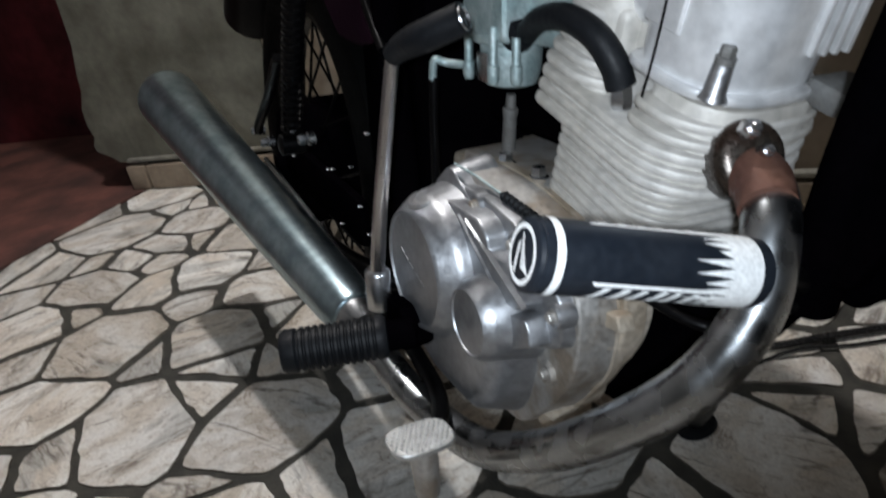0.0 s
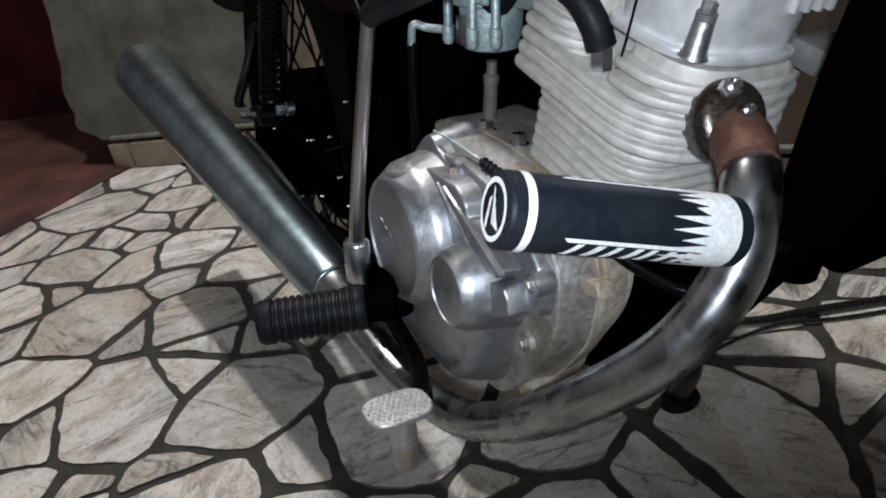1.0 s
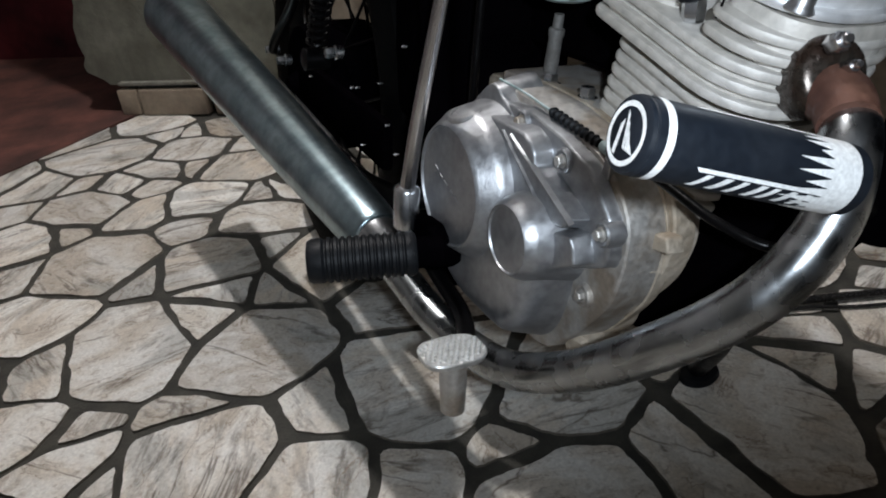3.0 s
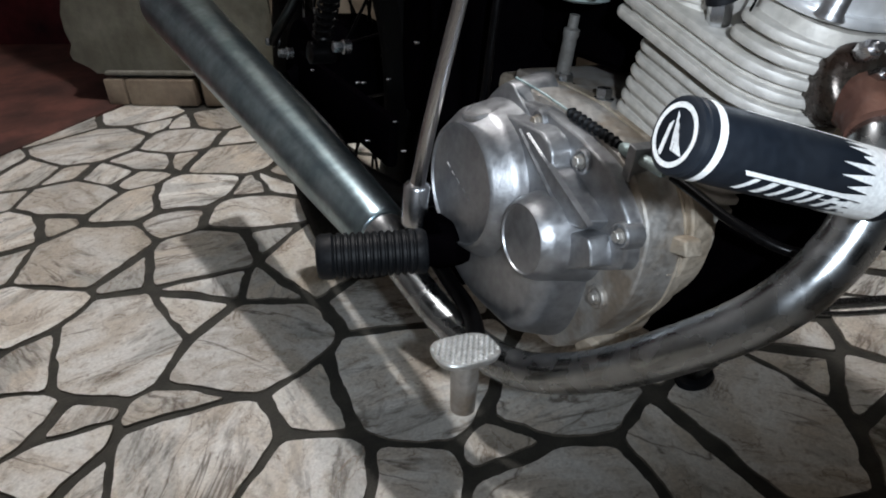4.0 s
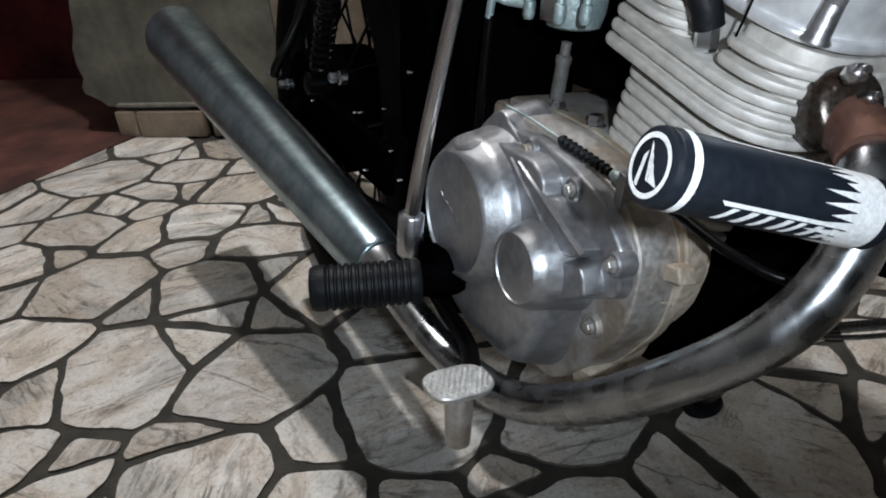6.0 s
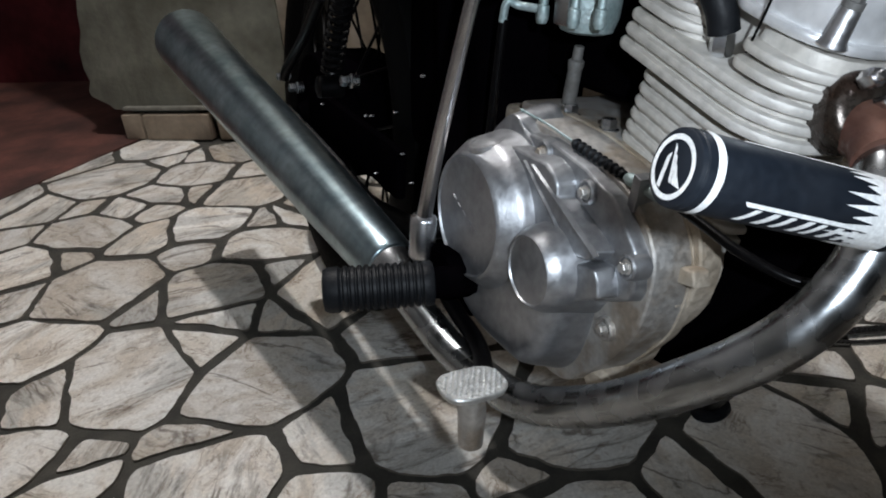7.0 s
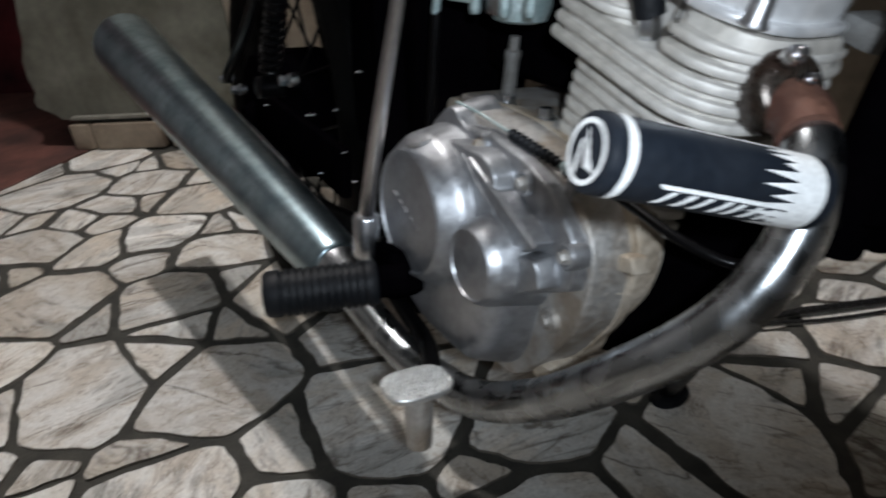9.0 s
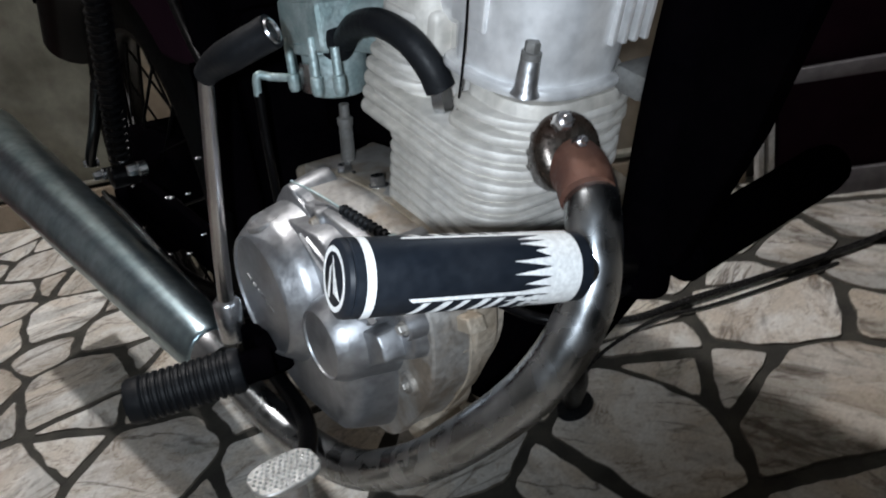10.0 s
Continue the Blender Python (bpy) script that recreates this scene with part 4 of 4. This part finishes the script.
spoked_wheel("rear_wheel", (0.045, -0.525, 0.296), 0.270, "black spoked rear wheel", 0, 0.085)
# front wheel, fork and mudguard are unseen, added to shade the paving
spoked_wheel("front_wheel", (0.020, 0.770, 0.300), 0.270, "black spoked front wheel turned to the left", 32, 0.092)
STEER = pose(0.020, 0.770, 0.300, 0, 0, 32) @ pose(-0.020, -0.770, -0.300)
fork = part("front_fork", tube([(0.11, 0.775, 0.29), (0.11, 0.70, 0.48), (0.11, 0.58, 0.78)], 0.024, 20, smooth=False), BLACK, bike, "black front fork", at=STEER)
part("fork_leg", tube([(-0.07, 0.775, 0.29), (-0.07, 0.70, 0.48), (-0.07, 0.58, 0.78)], 0.024, 20, smooth=False), BLACK, fork)
mud = bmesh.new()
rows = []
for k in range(17):
    a = radians(40 + k * 8)
    rows.append([mud.verts.new((0.020 + x, 0.770 + (r + 0.016) * math.cos(a), 0.300 + (r + 0.016) * math.sin(a))) for x, r in ((-0.052, 0.285), (-0.03, 0.312), (0, 0.320), (0.03, 0.312), (0.052, 0.285), (0.049, 0.282), (0.028, 0.308), (0, 0.316), (-0.028, 0.308), (-0.049, 0.282))])
for a, b in zip(rows, rows[1:]):
    join(mud, a, b)
mud.faces.new(rows[0][::-1])
mud.faces.new(rows[-1])
part("front_mudguard", mud, MATT, bike, "black front mudguard", at=STEER)
part("mudguard", tube([(0.045, -0.30, 0.60), (0.045, -0.52, 0.655), (0.045, -0.78, 0.58), (0.045, -0.90, 0.46)], 0.055, 20), BLACK, bike, "black rear mudguard")
part("mud_flap", box((0.10, 0.012, 0.18), (0.053, -0.86, 0.610), 0.004), MATT, bike, "black rubber mud flap")

# fuel tank and seat above the engine, unseen, added to shade the paving
tank = bmesh.new()
rows = []
for y, w, z0, z1 in ((-0.03, 0.055, 0.74, 0.84), (0.0, 0.085, 0.725, 0.88), (0.08, 0.115, 0.715, 0.93), (0.20, 0.125, 0.725, 0.955), (0.30, 0.115, 0.745, 0.94), (0.36, 0.08, 0.775, 0.90), (0.385, 0.03, 0.80, 0.86)):
    m, h = (z0 + z1) / 2, (z1 - z0) / 2
    rows.append([tank.verts.new((w * math.copysign(abs(math.cos(a)) ** 0.7, math.cos(a)), y, m + h * math.copysign(abs(math.sin(a)) ** 0.7, math.sin(a)))) for a in (2 * math.pi * k / 28 for k in range(28))])
for a, c in zip(rows, rows[1:]):
    join(tank, a, c)
tank.faces.new(rows[0][::-1])
tank.faces.new(rows[-1])
part("fuel_tank", tank, BLACK, bike, "black fuel tank")
SEAT_LINE = smooth_outline([(0.0, 0.74), (-0.01, 0.80), (-0.15, 0.80), (-0.35, 0.805), (-0.58, 0.835), (-0.64, 0.81), (-0.60, 0.765), (-0.30, 0.735)], 4)
part("seat", slab(SEAT_LINE, -0.115, 0.115, 0.006, 0.012), RUBBER, bike, "black padded seat")

# side stand with its foot; left-hand slider
stand = part("side_stand", tube([(-0.085, 0.04, 0.245), (-0.12, 0.03, 0.19), (-0.200, -0.053, 0.078)], 0.0105, 16), BLACK, bike, "black side stand")
part("stand_foot", lathe((-0.205, -0.053, 0.064), (0.19, 0, 0.98), [(0, 0.022), (0.004, 0.024), (0.010, 0.022), (0.012, 0.016)], 26, squash=0.75), RUBBER, stand)
left = part("crash_slider", lathe((-0.03, 0.192, 0.392), Vector((-0.20, 0.190, 0.404)) - Vector((-0.03, 0.192, 0.392)), [(0, 0.012), (0.004, 0.0155), (0.155, 0.0165), (0.166, 0.0150), (0.170, 0.011)], 30), MATT, bike, "plain black crash slider on the far side")

# cable lying on the paving
cable_floor = part("loose_cable", tube([(0.345, 0.757, 0.010), (0.428, 0.720, 0.008), (0.512, 0.719, 0.008), (0.671, 0.717, 0.008), (0.853, 0.725, 0.008), (1.05, 0.759, 0.008), (1.38, 0.859, 0.008)], 0.0056, 14), CABLE)
tagged(cable_floor, "glossy black cable lying on the stone paving", "cable")

cable_thin = part("loose_wire", tube([(0.303, 0.627, 0.004), (0.350, 0.665, 0.0045), (0.403, 0.690, 0.0045), (0.470, 0.707, 0.0045), (0.538, 0.698, 0.0045), (0.617, 0.697, 0.0045), (0.745, 0.70, 0.0045)], 0.0026, 10), CABLE)
tagged(cable_thin, "thin black wire lying on the stone paving", "wire")

# ---------------------------------------------------------------- paving and skirting stones

# each piece: its middle and a size that weighs it against its neighbours
NEAR = [(0.545, 0.378, 0.060), (0.114, 0.453, 0.083), (0.560, 0.482, 0.110), (-0.076, 0.489, 0.043), (0.235, 0.489, 0.059), (-0.173, 0.490, 0.081), (-0.421, 0.509, 0.037), (0.086, 0.524, 0.061), (-0.481, 0.539, 0.061), (0.347, 0.541, 0.095), (0.521, 0.541, 0.078), (-0.304, 0.543, 0.099), (0.122, 0.583, 0.087), (0.420, 0.590, 0.059), (0.698, 0.605, 0.043), (-0.325, 0.612, 0.062), (-0.160, 0.613, 0.070), (-0.506, 0.614, 0.049), (-0.558, 0.624, 0.070), (-0.051, 0.648, 0.115), (0.608, 0.661, 0.100), (0.785, 0.668, 0.059), (0.447, 0.671, 0.048), (0.627, 0.727, 0.073)]
MIDDLE = [(0.450, 0.735, 0.056), (-0.287, 0.740, 0.106), (-0.560, 0.742, 0.083), (-0.473, 0.774, 0.118), (0.713, 0.786, 0.070), (0.871, 0.791, 0.065), (-0.410, 0.816, 0.089), (0.683, 0.850, 0.079), (-0.666, 0.851, 0.088), (-0.380, 0.907, 0.069), (-0.266, 0.908, 0.057), (-0.209, 0.955, 0.089), (-0.498, 0.984, 0.046), (-0.408, 1.009, 0.100), (-0.359, 1.030, 0.066), (-0.750, 1.032, 0.020), (-0.622, 1.046, 0.104), (-0.485, 1.155, 0.070), (-0.819, 1.160, 0.092), (-0.366, 1.164, 0.089), (-0.768, 1.183, 0.072), (-0.600, 1.227, 0.073)]
FAR = [(-0.367, 1.241, 0.060), (-0.489, 1.257, 0.089), (-0.317, 1.264, 0.057), (-0.900, 1.284, 0.041), (-0.749, 1.287, 0.102), (-0.666, 1.383, 0.080), (-0.692, 1.392, 0.087), (-0.786, 1.406, 0.045), (-0.924, 1.428, 0.074), (-0.441, 1.443, 0.090), (-0.653, 1.449, 0.085), (-0.579, 1.465, 0.056), (-0.448, 1.555, 0.065), (-0.596, 1.572, 0.098), (-0.807, 1.593, 0.118), (-0.594, 1.677, 0.061), (-0.724, 1.685, 0.060), (-0.538, 1.698, 0.084), (-0.908, 1.720, 0.062), (-0.768, 1.786, 0.094)]
SHIFT = 0.0026
seeds = NEAR + MIDDLE + FAR
FITTED = len(seeds)
rng = random.Random(11)


def span(r):
    """The radius of a piece from its weight."""
    return math.sqrt(max(r * r - SHIFT, 0.0006))


tries = 0
while len(seeds) < 235 and tries < 9000:
    tries += 1
    x, y = rng.uniform(-1.6, 1.7), rng.uniform(-0.6, 2.2)
    r = rng.choice((0.03, 0.05, 0.07, 0.08, 0.09))
    if min(math.hypot(x - a, y - b) - 1.12 * span(c) for a, b, c in seeds) > r * 0.9:
        seeds.append((x, y, math.sqrt(r * r + SHIFT)))
SINGLE = len(seeds)
tries = 0
while tries < 9000:
    tries += 1
    x, y = rng.uniform(-2.3, 2.7), rng.uniform(-2.7, 2.2)
    if -1.55 < x < 1.65 and -0.55 < y:
        continue
    r = rng.choice((0.06, 0.08, 0.10, 0.12))
    if min((x - a) ** 2 + (y - b) ** 2 - (span(c) + r * 0.9) ** 2 for a, b, c in seeds) > 0:
        seeds.append((x, y, math.sqrt(r * r + SHIFT)))


def cell(i):
    """The piece of paving round seed i, cut by its neighbours in proportion to their sizes."""
    x, y, r = seeds[i]
    poly = [Vector((x + 0.30 * math.cos(t), y + 0.30 * math.sin(t))) for t in (2 * math.pi * k / 12 for k in range(12))]
    for j, (a, b, c) in enumerate(seeds):
        d = Vector((a - x, b - y))
        dist = d.length
        if j == i or dist > 0.55:
            continue
        n = d / dist
        cut = (dist * dist + r * r - c * c) / (2 * dist)
        key = min(i, j) * 131 + max(i, j) * 17
        turn = 0.0 if i < FITTED and j < FITTED else radians(-15 + 30 * ((key * 7919) % 101) / 100)
        mid = Vector((x, y)) + n * cut
        n = Matrix.Rotation(turn, 2) @ n
        cut = (mid - Vector((x, y))).dot(n) - 0.0050 - 0.0060 * (key % 7) / 7
        out = []
        for k in range(len(poly)):
            p, q = poly[k], poly[(k + 1) % len(poly)]
            dp, dq = (p - Vector((x, y))).dot(n) - cut, (q - Vector((x, y))).dot(n) - cut
            if dp <= 0:
                out.append(p)
            if dp * dq < 0:
                out.append(p + (q - p) * (dp / (dp - dq)))
        poly = out
        if len(poly) < 3:
            return None
    return poly


def rounded(poly, amount):
    """Cuts the corners and roughens the sides a little."""
    out = []
    n = len(poly)
    for k in range(n):
        p, a, b = poly[k], poly[k - 1], poly[(k + 1) % n]
        la, lb = (a - p).length, (b - p).length
        ca, cb = min(amount, la * 0.4), min(amount, lb * 0.4)
        if la < 1e-5 or lb < 1e-5:
            continue
        p0, p1 = p + (a - p) * (ca / la), p + (b - p) * (cb / lb)
        out += [p0, (p0 + p1) * 0.25 + p * 0.5, p1]
        if lb > 0.07:
            mid = (p + b) * 0.5
            nrm = Vector((-(b - p).y, (b - p).x)).normalized()
            out.append(mid + nrm * rng.uniform(-0.0045, 0.0045))
    return out


def wander(p, seed):
    """A smooth random shift, so that the sides are chipped and uneven."""
    a, c = p.x * 70 + seed, p.y * 70 - seed
    f, g = p.x * 240 - seed, p.y * 240 + seed
    return Vector((math.sin(a + 1.7 * math.sin(c)) * 0.0016 + math.sin(f + math.sin(g * 1.3)) * 0.0006,
                   math.sin(c * 1.1 + 1.4 * math.sin(a * 0.8)) * 0.0016 + math.sin(g + 1.6 * math.sin(f)) * 0.0006))


def chipped(poly, seed):
    """Splits long sides and lets them wander."""
    out = []
    for p, q in zip(poly, poly[1:] + poly[:1]):
        m = max(1, int((q - p).length / 0.007))
        for k in range(m):
            r = p + (q - p) * (k / m)
            out.append(r + wander(r, seed))
    return out


def red_side(x, y):
    """Beyond the line where the red cement begins."""
    return (x + 0.84) * 0.86 - (y - 1.885) * 0.50 < 0.0 and x < -0.84


field = bmesh.new()
for i in range(len(seeds)):
    if red_side(seeds[i][0], seeds[i][1]):
        continue
    w = (back.inverted() @ Vector((seeds[i][0], seeds[i][1], 0)))
    if w.y > 0.0 and w.x > -0.05:
        continue
    poly = cell(i)
    if not poly:
        continue
    area = 0.5 * sum(p.x * q.y - q.x * p.y for p, q in zip(poly, poly[1:] + poly[:1]))
    if abs(area) < 0.0009:
        continue
    poly = rounded(poly, 0.005 + 0.010 * rng.random())
    if i < SINGLE:
        poly = chipped(poly, i * 1.37)
    c = sum(poly, Vector((0, 0))) / len(poly)
    lift = 0.0015 * rng.random()
    bm = bmesh.new()
    rows = [[bm.verts.new((c.x + (p.x - c.x) * k - c.x, c.y + (p.y - c.y) * k - c.y, z)) for p in poly] for z, k in ((-0.02, 1.0), (lift - 0.0008, 0.9995), (lift, 1 - 0.0009 / max(0.02, math.sqrt(abs(area)))))]
    join(bm, rows[0], rows[1])
    join(bm, rows[1], rows[2])
    bm.faces.new(rows[2])
    if i >= SINGLE:
        for v in bm.verts:
            v.co.x, v.co.y = min(2.69, max(-2.29, v.co.x + c.x)) - c.x, max(-2.69, v.co.y + c.y) - c.y
        bmesh.ops.translate(bm, verts=bm.verts, vec=(c.x, c.y, 0))
        merge(field, bm)
        continue
    stone = part("flagstone", bm, MARBLE, floor, at=Matrix.Translation((c.x, c.y, 0)))
    # sides and bevels are darker than the tops
    stone.data.materials.append(STONE_EDGE)
    for side in stone.data.polygons:
        side.material_index = 0 if side.normal.z > 0.98 else 1

tagged(part("flagstone_field", field, MARBLE, floor), kind="stuff")

# skirting: tan stone pieces under the plaster, with open joints
x = -0.02
for k in range(16):
    w = (0.062, 0.205, 0.21, 0.235)[k] if k < 4 else rng.uniform(0.15, 0.26)
    bm = box((w, 0.03, 0.072), (0, 0, 0.036), 0.006)
    part("skirting_stone", bm, SKIRT, floor, at=back @ Matrix.Translation((x + w / 2, -0.004 - 0.004 * rng.random(), 0.003)))
    x += w + (0.008 if k == 0 else 0.022)
x = -0.735
for w in (0.20, 0.17, 0.21, 0.125):
    part("skirting_stone", box((w - 0.012, 0.03, 0.074), (0, 0, 0.037), 0.006), SKIRT, floor, at=RETURN @ Matrix.Translation((x + w / 2, 0.004, 0.003)))
    x += w
